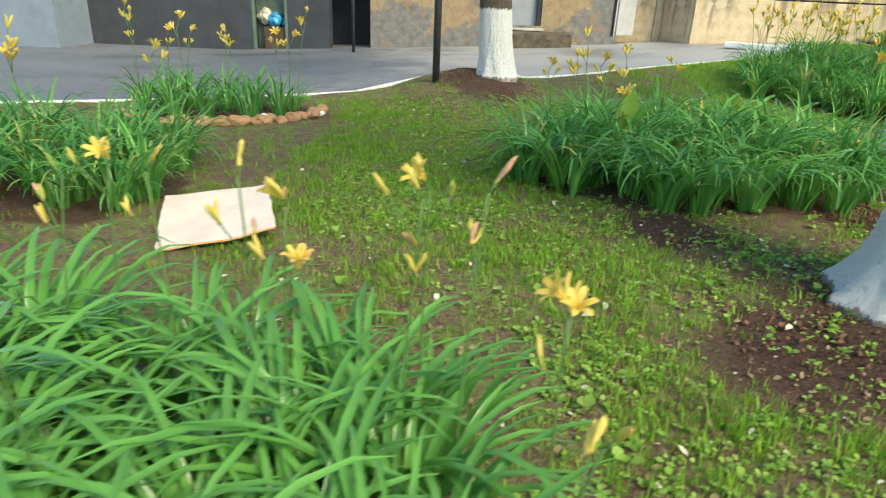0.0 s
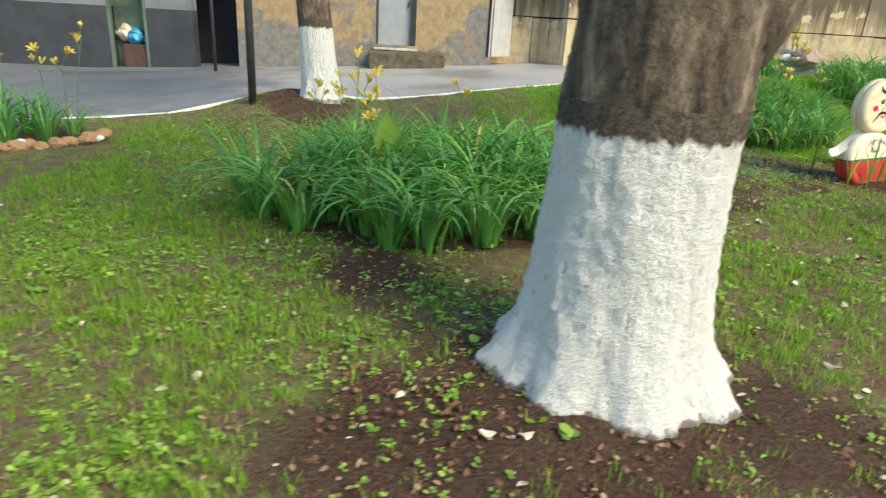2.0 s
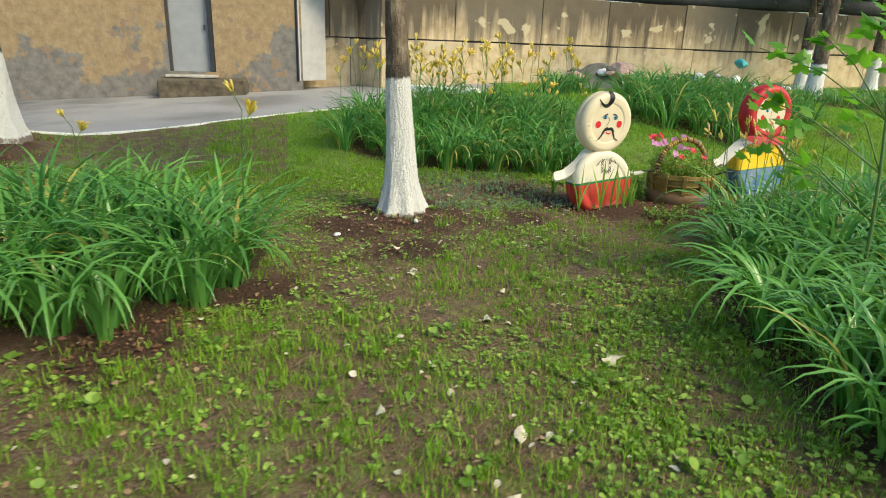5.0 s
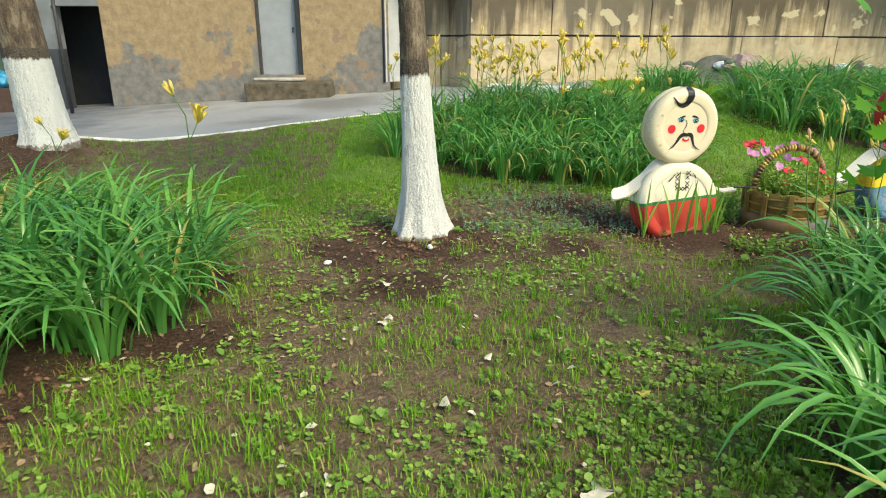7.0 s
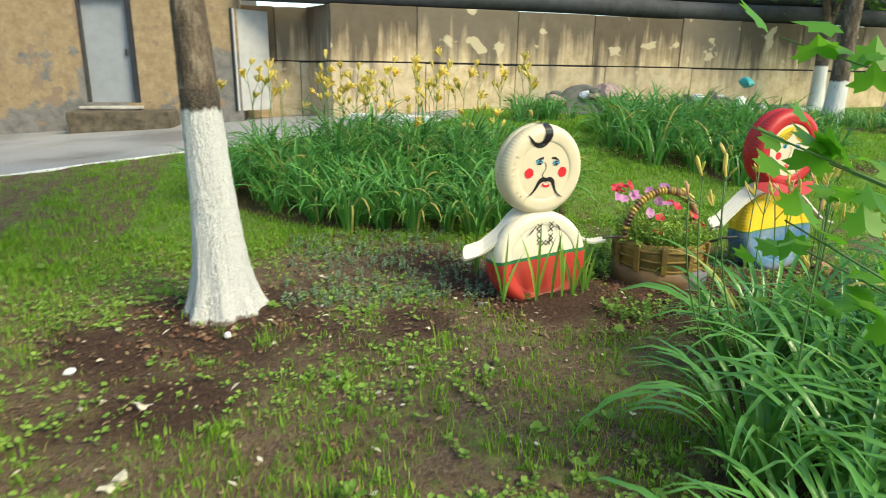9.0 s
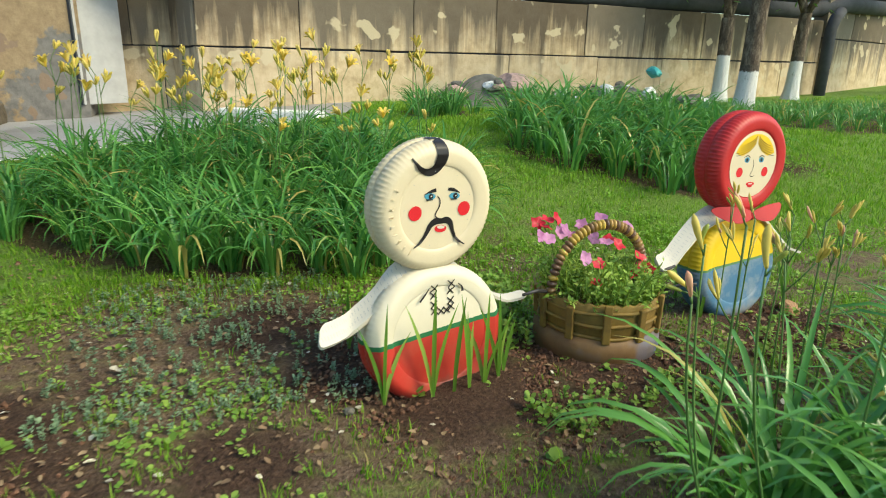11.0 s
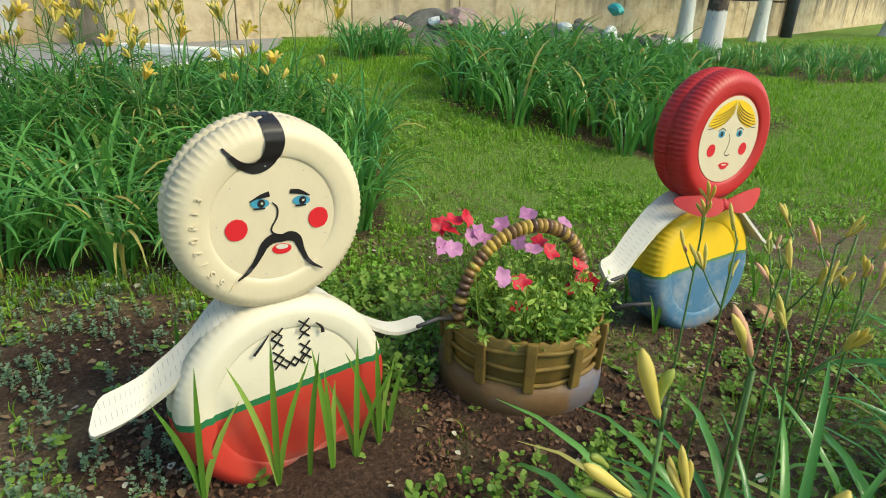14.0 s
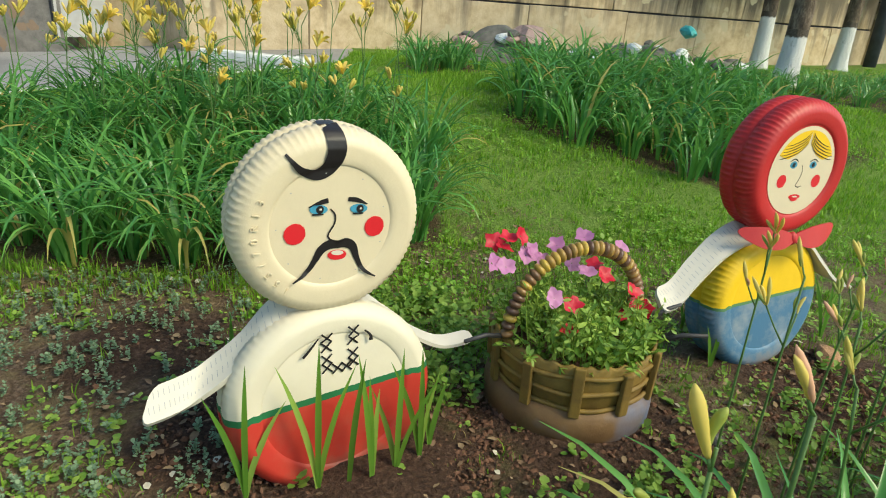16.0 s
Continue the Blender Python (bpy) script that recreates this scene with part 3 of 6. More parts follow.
def build_door():
    d = tagged(empty("door_1", pose(1.725, FY, 0.78)), "closed light grey metal door above a stone step", "door", kind="structure")
    leaf = part("door_leaf", box_bm(-0.46, 0.40, 0.14, 0.19, 0.0, 2.05, 0.006), MAT["grey_door"], d)
    part("door_frame", box_bm(-0.525, -0.46, 0.06, 0.2, 0, 2.07, 0.005), MAT["iron"], d)
    # right jamb widened and coloured near-black, standing for its shadow beside the door
    part("door_frame", box_bm(0.40, 0.525, 0.02, 0.2, 0, 2.07, 0.005), MAT["dark"], d)
    part("door_handle", box_bm(0.30, 0.33, 0.08, 0.14, 0.95, 1.08, 0.008), MAT["iron"], leaf)
    s = tagged(part("doorstep", box_bm(-0.95, 0.98, -0.46, 0.38, -0.32, 0.2, 0.04, 0.03, 4), MAT["stepstone"], smooth=False), "rough grey stone doorstep before the grey door", "step")
    s.matrix_world = pose(2.0, FY - 0.42, 0.45)
    t = tagged(part("threshold", box_bm(-0.6, 0.55, -0.18, 0.18, 0, 0.06, 0.02, 0.01, 2), MAT["slab"]), "pale worn stone slab under the door", "slab")
    t.matrix_world = pose(1.75, FY - 0.2, 0.66)
    # leaf of an open outer door, hinged at the end of the building
    o = tagged(empty("open_door", pose(4.2, FY - 0.02, 0.62, 0, 0, 42)), "pale grey open door leaf at the wall end", "door")
    part("leaf", box_bm(0.0, 0.92, -0.02, 0.03, 0, 2.1, 0.008), MAT["sheet"], o)
    part("edge", box_bm(-0.03, 0.0, -0.03, 0.04, 0, 2.1, 0.004), MAT["slate"], o)
    a = tagged(empty("junk_crate", pose(-4.95, FY + 0.25, -0.1)), "dark brown crate with blue and white bags in the alcove", "crate")
    part("crate", box_bm(-0.33, 0.33, -0.2, 0.3, -0.1, 0.55, 0.02), MAT["rust"], a)
    for x, y, z, r, m in ((-0.05, 0, 0.72, 0.2, "bluebag"), (-0.33, 0.1, 0.8, 0.2, "litter"), (0.22, 0.1, 0.66, 0.14, "bluebag")):
        bm = bmesh.new()
        bmesh.ops.create_icosphere(bm, subdivisions=3, radius=r)
        for v in bm.verts:
            v.co += noise.noise_vector(v.co * 9) * r * 0.5
        ob = part("bag", bm, MAT[m], a, smooth=True)
        ob.location = (x, y, z)
    f = tagged(empty("alcove_frame", pose(-5.55, FY, 0)), "green painted frame round the alcove", "frame")
    for b in ((0.0, 0.07, -0.03, 0.1, -0.3, 2.2), (0.88, 0.95, -0.03, 0.1, -0.3, 2.2), (0.07, 0.88, -0.03, 0.1, 1.62, 1.72)):
        part("bar", box_bm(*b, 0.006), MAT["frame_green"], f)
    wall_box("wall_alcove", -5.55, -4.6, FY + 0.42, FY + 0.5, -0.4, 2.2, MAT["frame_green"], "dull green panel inside the alcove")


build_door()


def concrete_wall(name, start, end, z0, rows, block, thick, label, seed):
    """A wall of large concrete blocks laid in courses with open joints."""
    rng = random.Random(seed)
    a, b = Vector(start), Vector(end)
    d = b - a
    L = d.length
    ang = math.degrees(math.atan2(d.y, d.x))
    root = tagged(empty(name, pose(a.x, a.y, 0, 0, 0, ang)), label, "wall", kind="structure")
    part("core", box_bm(0.02, L - 0.02, 0.05, thick - 0.03, z0[0], sum(rows) + z0[1] - 0.03), MAT["dark"], root)
    z = z0[1]
    for r, h in enumerate(rows):
        x = -rng.uniform(0.2, 0.9) * block * (r % 2)
        while x < L:
            w = block * rng.uniform(0.75, 1.15)
            x0, x1 = max(x, 0.0), min(x + w, L)
            if x1 - x0 > 0.1:
                off = rng.uniform(-0.012, 0.012)
                bm = box_bm(x0 + 0.008, x1 - 0.008, off, thick, (z if r else z0[0]) + 0.017, z + h - 0.017 + rng.uniform(-0.01, 0.01), 0.015, 0.012, 3)
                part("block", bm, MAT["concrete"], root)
            x += w
        z += h
    return root


WALL_LBL = "stained wall of large pale concrete blocks"
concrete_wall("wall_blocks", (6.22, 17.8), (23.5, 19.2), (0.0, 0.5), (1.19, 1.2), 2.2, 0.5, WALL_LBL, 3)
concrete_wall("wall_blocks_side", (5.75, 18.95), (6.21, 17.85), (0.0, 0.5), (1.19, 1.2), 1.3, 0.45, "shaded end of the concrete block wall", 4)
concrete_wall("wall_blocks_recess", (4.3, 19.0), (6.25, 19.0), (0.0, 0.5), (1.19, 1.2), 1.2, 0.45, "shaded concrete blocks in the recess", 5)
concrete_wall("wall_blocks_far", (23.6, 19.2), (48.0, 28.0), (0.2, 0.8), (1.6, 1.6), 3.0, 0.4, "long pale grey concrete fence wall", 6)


def build_pipes():
    p = tagged(empty("heating_pipe"), "dark lagged pipes running along the wall top", "pipe")
    for k, (z, r, y) in enumerate(((3.1, 0.23, 17.95), (3.53, 0.21, 18.1))):
        path = [(4.4, y, z)] + [(x, y + (x - 6.2) * 0.082 + 0.02 * math.sin(x), z + 0.02 * math.sin(x * 0.7)) for x in np.arange(6, 24, 1.5)]
        path += [(24 + 24 * u, 19.2 + y - 17.9 + 8.8 * u, z + 0.25 + 0.8 * u) for u in np.linspace(0.03, 1, 12)]
        v, f = tube(path, [r] * len(path), 10)
        mesh_ob("pipe", v, f, MAT["lagging"], p)
    for x in (6.5, 10.2, 14.1, 18.0, 21.9):
        part("bracket", box_bm(x - 0.05, x + 0.05, 17.93 + (x - 6.2) * 0.082, 18.2 + (x - 6.2) * 0.082, 2.86, 2.95, 0.01), MAT["iron"], p)
    c = tagged(empty("pipe_riser", pose(23.2, 18.7, 0)), "dark upright pipe at the wall corner", "pipe")
    v, f = tube([(0, 0, 0.5), (0, 0, 2.6), (0.1, 0, 2.9), (0.4, 0.1, 3.1)], [0.16] * 4, 10)
    mesh_ob("pipe", v, f, MAT["lagging"], c)


build_pipes()


def iron_post(x, y, h, r, label):
    z = float(land(x, y))
    v, f = tube([(x, y, z - 0.1), (x, y, z + h)], [r, r], 10)
    tagged(mesh_ob("iron_post", v, f, MAT["iron"]), label, "post")


iron_post(-0.3, 9.72, 3.2, 0.055, "dark iron post standing in the lawn")
iron_post(-2.6, 16.6, 3.4, 0.04, "thin dark iron post before the doorway")


def tree(name, x, y, r0, flare, white_top, height, lean, label, seed, low=False, fork=0.0, taper=0.07):
    """Trunk with flared ridged foot, lime wash up to white_top, limbs and a leafy crown."""
    rng = random.Random(seed)
    z0 = float(land(x, y))
    root = tagged(empty(name, pose(x, y, z0)), label, "tree", "whitewashed trees")
    sides = 24 if low else 150

    def shell(zs, mat, nm, lab):
        vs, fs, foot, edge = [], [], [], []
        for z in zs:
            for k in range(sides):
                a = 2 * math.pi * k / sides
                lobes = 0.5 + 0.5 * math.sin(3 * a + seed) * math.sin(5 * a + seed * 2)
                fl = flare * math.exp(-max(z, 0) / 0.22) * (0.55 + 0.75 * lobes) + flare * 0.22 * math.exp(-max(z, 0) / 0.10) * noise.noise(Vector((math.cos(a) * 7, math.sin(a) * 7, seed)))
                r = r0 * (1 - taper * min(z, 3.0)) + fl
                n = Vector((math.cos(a) * 3, math.sin(a) * 3, z * 2.2))
                r *= 1 + 0.05 * noise.noise(n + Vector((seed, 0, 0))) + (0 if low else 0.020 * noise.noise(Vector((math.cos(a) * 9, math.sin(a) * 9, z * 5))))
                if not low:
                    r += 0.011 * min(1.0, r0 / 0.375) * noise.noise(Vector((math.cos(a) * r0 * 70, math.sin(a) * r0 * 70, z * 26)))
                if not low:
                    r += min(1.0, r0 / 0.42) * 0.013 * (0.5 - abs(noise.noise(Vector((r * math.cos(a) * 16, r * math.sin(a) * 16, z * 6 + seed))))) + min(1.0, r0 / 0.42) * 0.009 * (0.5 - abs(noise.noise(Vector((r * math.cos(a) * 38, r * math.sin(a) * 38, z * 13)))))
                vs.append((r * math.cos(a) + lean[0] * z, r * math.sin(a) + lean[1] * z, z))
                foot.append(max(0.0, 1 - max(z, 0) / 0.16))
                edge.append(z - white_top)
        for i in range(len(zs) - 1):
            for k in range(sides):
                a, b = i * sides + k, i * sides + (k + 1) % sides
                fs.append((a, b, b + sides, a + sides))
        ob = mesh_ob(nm, vs, fs, mat, root)
        at = ob.data.attributes.new("foot", 'FLOAT', 'POINT')
        at.data.foreach_set("value", np.array(foot, dtype=np.float32))
        at = ob.data.attributes.new("edge", 'FLOAT', 'POINT')
        at.data.foreach_set("value", np.array(edge, dtype=np.float32))
        return tagged(ob, lab)

    top = fork or height * 0.42
    step = 0.06 if low else 0.014
    shell(np.linspace(-0.12, white_top + 0.12, int((white_top + 0.24) / step)), MAT["whitewash"], "whitewash", "lime-washed foot of the trunk")
    shell(np.concatenate([np.arange(white_top + 0.12, min(white_top + 1.0, top), step * 1.5), np.linspace(min(white_top + 1.0, top), top, 12)[1:]]), MAT["bark"], "trunk", "dark rough bark")
    tips = []
    base = Vector((lean[0] * top, lean[1] * top, top - 0.05))
    rt = r0 * (1 - taper * min(top, 3.0))
    n_limb = 2 if fork else 4
    for i in range(n_limb):
        a = 2 * math.pi * i / n_limb + rng.uniform(-0.3, 0.3)
        out = rng.uniform(0.35, 0.6) * (0.5 if fork else 1)
        d = Vector((math.cos(a) * out, math.sin(a) * out, 1)).normalized()
        L = height - top
        pts = [base + d * L * 0.85 * u + Vector((math.cos(a), math.sin(a), 0)) * 0.35 * u * u for u in np.linspace(0, 1, 7)]
        v, f = tube(pts, [rt * 0.62 * (1 - 0.85 * u) + 0.01 for u in np.linspace(0, 1, 7)], 8)
        mesh_ob("limb", v, f, MAT["bark"], root)
        tips += pts[3:]
        for j in range(3):
            p0 = pts[2 + j]
            dd = Vector((rng.uniform(-1, 1), rng.uniform(-1, 1), rng.uniform(0.1, 0.8))).normalized()
            bp = [p0 + dd * 1.2 * u for u in np.linspace(0, 1, 4)]
            v, f = tube(bp, [0.04 * (1 - 0.8 * u) + 0.004 for u in np.linspace(0, 1, 4)], 5)
            mesh_ob("branch", v, f, MAT["bark"], root)
            tips += bp[1:]
    crown = Soup()
    for i in range(1500 if low else 1100):
        c = rng.choice(tips) + Vector((rng.gauss(0, 0.42), rng.gauss(0, 0.42), rng.gauss(0.1, 0.35)))
        s = rng.uniform(0.06, 0.12)
        M = Euler((rng.uniform(-1, 1), rng.uniform(-1, 1), rng.uniform(0, 6.3))).to_matrix()
        crown.add([c + M @ Vector(q) * s for q in ((-1, 0, 0), (-0.3, -0.6, 0.1), (0.5, -0.4, 0.1), (1.2, 0, -0.15), (0.5, 0.4, 0.1), (-0.3, 0.6, 0.1))], [(0, 1, 2, 3), (0, 3, 4, 5)])
    crown.ob("crown", MAT["crown"], root)
    return root


tree("tree", 2.72, 3.12, 0.392, 0.18, 1.14, 7.5, (0.02, 0.0), "thick tree with lime-washed foot in dug soil", 1, taper=0.05)
tree("tree", 5.15, 7.34, 0.150, 0.10, 1.24, 6.0, (-0.045, 0.02), "slender tree with tall lime-washed trunk", 5, taper=0.22)
tree("tree", 0.63, 10.08, 0.25, 0.09, 0.97, 7.5, (-0.08, 0.0), "tree with lime-washed trunk on a soil mound", 9)
tree("tree", 18.45, 17.6, 0.17, 0.08, 1.12, 5.2, (-0.02, 0.0), "dark tree with whitewashed foot near the wall", 12, True, 2.0)
tree("tree", 15.55, 13.9, 0.17, 0.07, 0.78, 5.6, (0.02, 0.0), "leaning dark tree with whitewashed foot", 13, True)
tree("tree", 21.0, 17.74, 0.17, 0.07, 1.0, 5.2, (0.03, 0.0), "dark tree with whitewashed foot near the wall", 14, True)
tree("tree", 26.5, 18.0, 0.17, 0.10, 1.05, 5.4, (0.08, 0.0), "leaning tree with whitewashed foot on the far lawn", 15, True)


def fork_limb():
    """A low limb that leaves the thick tree's trunk sideways and rises beside it."""
    root = next(o for o in bpy.data.objects if o.name == "tree")
    pts = [Vector((0.20, -0.10, 1.35)), Vector((0.36, -0.12, 1.62)), Vector((0.50, -0.10, 1.95)), Vector((0.60, -0.05, 2.5)), Vector((0.66, 0.0, 3.4))]
    v, f = tube(pts, [0.13, 0.135, 0.12, 0.11, 0.08], 20)
    v = [p + noise.noise_vector(p * 9) * 0.02 for p in v]
    mesh_ob("limb", v, f, MAT["bark"], root)


fork_limb()


# ---- daylily beds ----
def blade_strip(rng, length, width, lean_to, droop, base, seg=7):
    """One arching, keeled strap leaf."""
    a = lean_to
    d = np.array([math.cos(a), math.sin(a), 0.0])
    s = np.array([-math.sin(a), math.cos(a), 0.0])
    vs = []
    ang = rng.uniform(1.25, 1.5)
    p = np.array(base, float)
    tw = rng.uniform(-0.5, 0.5)
    for i in range(seg + 1):
        u = i / seg
        w = width * (0.75 + 0.6 * u - 1.3 * u ** 3.0) * 0.5
        w = max(w, 0.0006)
        ss = s * math.cos(tw * u) + np.array([0, 0, 1]) * math.sin(tw * u)
        vs += [p - ss * w, p - np.array([0, 0, w * 0.45]) , p + ss * w]
        p = p + (d * math.cos(ang) + np.array([0, 0, math.sin(ang)])) * length / seg
        ang -= droop / seg * (0.5 + 1.3 * u)
    fs = []
    for i in range(seg):
        q = i * 3
        fs += [(q, q + 1, q + 4, q + 3), (q + 1, q + 2, q + 5, q + 4)]
    return vs, fs


def clump_mesh(seed, blades, height, width, spread, seg=7, droop=(0.9, 2.3)):
    rng = random.Random(seed)
    sp = Soup()
    for i in range(blades):
        a = rng.uniform(0, 2 * math.pi)
        r = spread * math.sqrt(rng.random())
        L = height * rng.uniform(0.55, 1.15)
        sp.add(*blade_strip(rng, L, width * rng.uniform(0.7, 1.15), a + rng.uniform(-0.5, 0.5), rng.uniform(*droop), (r * math.cos(a), r * math.sin(a), -0.02), seg))
    ob = sp.ob("daylily_leaves", MAT["lily"])
    me = ob.data
    bpy.data.objects.remove(ob)
    return me


CLUMPS = [clump_mesh(100 + i, 44, 0.80, 0.028, 0.10, 8, (1.1, 2.9)) for i in range(5)]
CLUMPS_FAR = [clump_mesh(200 + i, 30, 0.76, 0.032, 0.12, 6, (1.1, 2.8)) for i in range(4)]


def flower_part(kind, seed):
    """A lily bud (closed) or an open trumpet flower, pointing up +z, at the origin."""
    rng = random.Random(seed)
    if kind == "bud":
        L, R = rng.uniform(0.06, 0.085), 0.0095
        prof = [(0, 0.003), (0.15, 0.006), (0.5, 0.0085), (0.8, 0.0085), (0.95, 0.005), (1, 0.001)]
        return tube([(0.006 * math.sin(3 * u), 0, u * L) for u, r in prof], [r for u, r in prof], 6)
    vs, fs = [], []
    for k in range(6):
        a = k * math.pi / 3
        d = Vector((math.cos(a), math.sin(a), 0))
        s = Vector((-math.sin(a), math.cos(a), 0))
        n0 = len(vs)
        for u, out, up, w in ((0, 0.004, 0, 0.003), (0.35, 0.010, 0.03, 0.008), (0.65, 0.024, 0.06, 0.012), (0.9, 0.045, 0.075, 0.010), (1, 0.058, 0.072, 0.002)):
            c = d * out + Vector((0, 0, up))
            vs += [c - s * w, c + s * w]
        for i in range(4):
            fs.append((n0 + 2 * i, n0 + 2 * i + 1, n0 + 2 * i + 3, n0 + 2 * i + 2))
    return vs, fs


def stalk_mesh(seed, height, thin=1.0):
    """A branched flower stalk with buds and one or two open yellow flowers."""
    rng = random.Random(seed)
    sp = Soup()
    lean = Vector((rng.uniform(-0.12, 0.12), rng.uniform(-0.12, 0.12), 1))
    pts = [Vector((lean.x * h * h / height, lean.y * h * h / height, h)) for h in np.linspace(0, height, 8)]
    sp.add(*tube(pts, [0.0045 * thin] * 5 + [0.0035 * thin] * 3, 5), 0)
    ends = []
    for k in range(rng.randint(2, 3)):
        a = rng.uniform(0, 6.28)
        L = rng.uniform(0.05, 0.14)
        d = Vector((math.cos(a) * 0.5, math.sin(a) * 0.5, 0.9)).normalized()
        q = [pts[6 if k else 7] + d * L * u for u in (0, 0.5, 1)]
        sp.add(*tube(q, [0.003 * thin] * 3, 5), 0)
        ends.append((q[-1], d))
    for e, d in ends:
        for j in range(rng.randint(4, 7)):
            dd = (d + Vector((rng.uniform(-0.6, 0.6), rng.uniform(-0.6, 0.6), rng.uniform(-0.1, 0.3)))).normalized()
            q = dd.to_track_quat('Z', 'Y').to_matrix()
            kind = "flower" if rng.random() < 0.04 else "bud"
            v, f = flower_part(kind, rng.randint(0, 999))
            sc = rng.uniform(0.8, 1.25)
            sp.add([e + q @ (Vector(p) * sc) for p in v], f, 1 if kind == "flower" else 2)
    ob = sp.ob("flower_stalk", [MAT["stalk"], MAT["petal"], MAT["bud"]])
    me = ob.data
    bpy.data.objects.remove(ob)
    return me


STALKS = [stalk_mesh(300 + i, 0.72 + 0.05 * (i % 4)) for i in range(7)]
LILY_LABEL = "clump of daylily with long arching green leaves"


def daylily(x, y, s, rot, far=False, stalks=0, rng=random):
    z = float(land(x, y))
    e = tagged(empty("daylily", pose(x, y, z, 0, 0, rot)), LILY_LABEL if not stalks else "clump of daylily with yellow flowers on tall stalks", "daylily", "daylilies in the beds")
    ob = new("leaves", rng.choice(CLUMPS_FAR if far else CLUMPS))
    ob.parent = e
    ob.scale = (s, s, s * rng.uniform(0.9, 1.1))
    for i in range(stalks):
        st = new("flower_stalk", rng.choice(STALKS))
        st.parent = e
        st.location = (rng.uniform(-0.08, 0.08), rng.uniform(-0.08, 0.08), 0)
        st.rotation_euler = (0, 0, rng.uniform(0, 6.28))
        st.scale = (1.1, 1.1, rng.uniform(0.95, 1.4))


def blade_variants():
    out = []
    for i in range(14):
        r = random.Random(700 + i)
        sp = Soup()
        sp.add(*blade_strip(r, 0.80 * (0.6 + 0.035 * i), 0.028 * r.uniform(0.8, 1.15), 0.0, 1.2 + 0.12 * i, (0, 0, -0.02), 8))
        ob = sp.ob("leaf", MAT["lily"])
        out.append(ob.data)
        bpy.data.objects.remove(ob)
    return out


BLADES = blade_variants()


def daylily_near(x, y, s, rot, rng):
    """A clump close to the path, each strap leaf a part of its own."""
    e = tagged(empty("daylily", pose(x, y, float(land(x, y)), 0, 0, rot)), LILY_LABEL, "daylily", "daylilies in the beds")
    for i in range(34):
        a = rng.uniform(0, 2 * math.pi)
        r = 0.10 * math.sqrt(rng.random())
        ob = new("leaf", rng.choice(BLADES))
        ob.parent = e
        k = s * rng.uniform(0.85, 1.15)
        ob.matrix_local = pose(r * math.cos(a), r * math.sin(a), 0, 0, 0, math.degrees(a) + rng.uniform(-30, 30)) @ Matrix.Scale(k, 4)


def fill_bed(key, spacing, s, far, flowering, seed):
    rng = random.Random(seed)
    poly = BEDS[key]
    xs, ys = [p[0] for p in poly], [p[1] for p in poly]
    y = min(ys)
    row = 0
    while y < max(ys):
        x = min(xs) + (row % 2) * spacing / 2
        while x < max(xs):
            px, py = x + rng.uniform(-0.3, 0.3) * spacing, y + rng.uniform(-0.3, 0.3) * spacing
            if inside(poly, px, py) > 0:
                st = rng.randint(1, 2) if rng.random() < flowering(px, py) else 0
                if key == "a" or (key == "e" and px < 7.9 and py > 3.6) or (key == "d" and py < 5.3):
                    daylily_near(px, py, s * rng.uniform(0.85, 1.15), rng.uniform(0, 360), rng)
                else:
                    daylily(px, py, s * rng.uniform(0.8, 1.15), rng.uniform(0, 360), far, st, rng)
            x += spacing
        y += spacing * 0.87
        row += 1


def far_bed(specs, seed):
    """Beds that are never passed close by: all their clumps in one mesh."""
    rng = random.Random(seed)
    allv, allf, n = [], [], 0
    src = []
    for me in CLUMPS_FAR:
        v = np.empty(len(me.vertices) * 3, dtype=np.float32)
        me.vertices.foreach_get("co", v)
        src.append((v.reshape(-1, 3), np.array([list(q.vertices) for q in me.polygons])))
    for key, spacing, s in specs:
        poly = BEDS[key]
        xs, ys = [p[0] for p in poly], [p[1] for p in poly]
        for y in np.arange(min(ys), max(ys), spacing):
            for x in np.arange(min(xs), max(xs), spacing):
                px, py = x + rng.uniform(-0.4, 0.4) * spacing, y + rng.uniform(-0.4, 0.4) * spacing
                if inside(poly, px, py) <= 0:
                    continue
                v, f = rng.choice(src)
                a, k = rng.uniform(0, 6.28), s * rng.uniform(0.8, 1.15)
                R = np.array([[math.cos(a), -math.sin(a), 0], [math.sin(a), math.cos(a), 0], [0, 0, 1]])
                allv.append(v @ R.T * k + np.array([px, py, float(land(px, py))]))
                allf.append(f + n)
                n += len(v)
    ob = mesh_ob("far_daylilies", np.concatenate(allv), np.concatenate(allf), MAT["lily"])
    tagged(ob, "far beds of dense green daylily leaves on the lawn", "daylily bed", kind="stuff")


fill_bed("a", 0.29, 1.15, False, lambda x, y: 0.12, 1)
fill_bed("b", 0.42, 0.95, False, lambda x, y: 0.1, 2)
fill_bed("d", 0.34, 1.08, False, lambda x, y: 0.10, 4)
fill_bed("e", 0.36, 1.1, False, lambda x, y: 0.0, 5)
fill_bed("f", 0.35, 0.98, False, lambda x, y: 0.85 if y > 10.6 else 0.15, 6)
fill_bed("c", 0.42, 0.85, True, lambda x, y: 0.5, 3)
far_bed((("g", 0.34, 1.05), ("h", 0.42, 0.55), ("i", 0.38, 0.9)), 7)


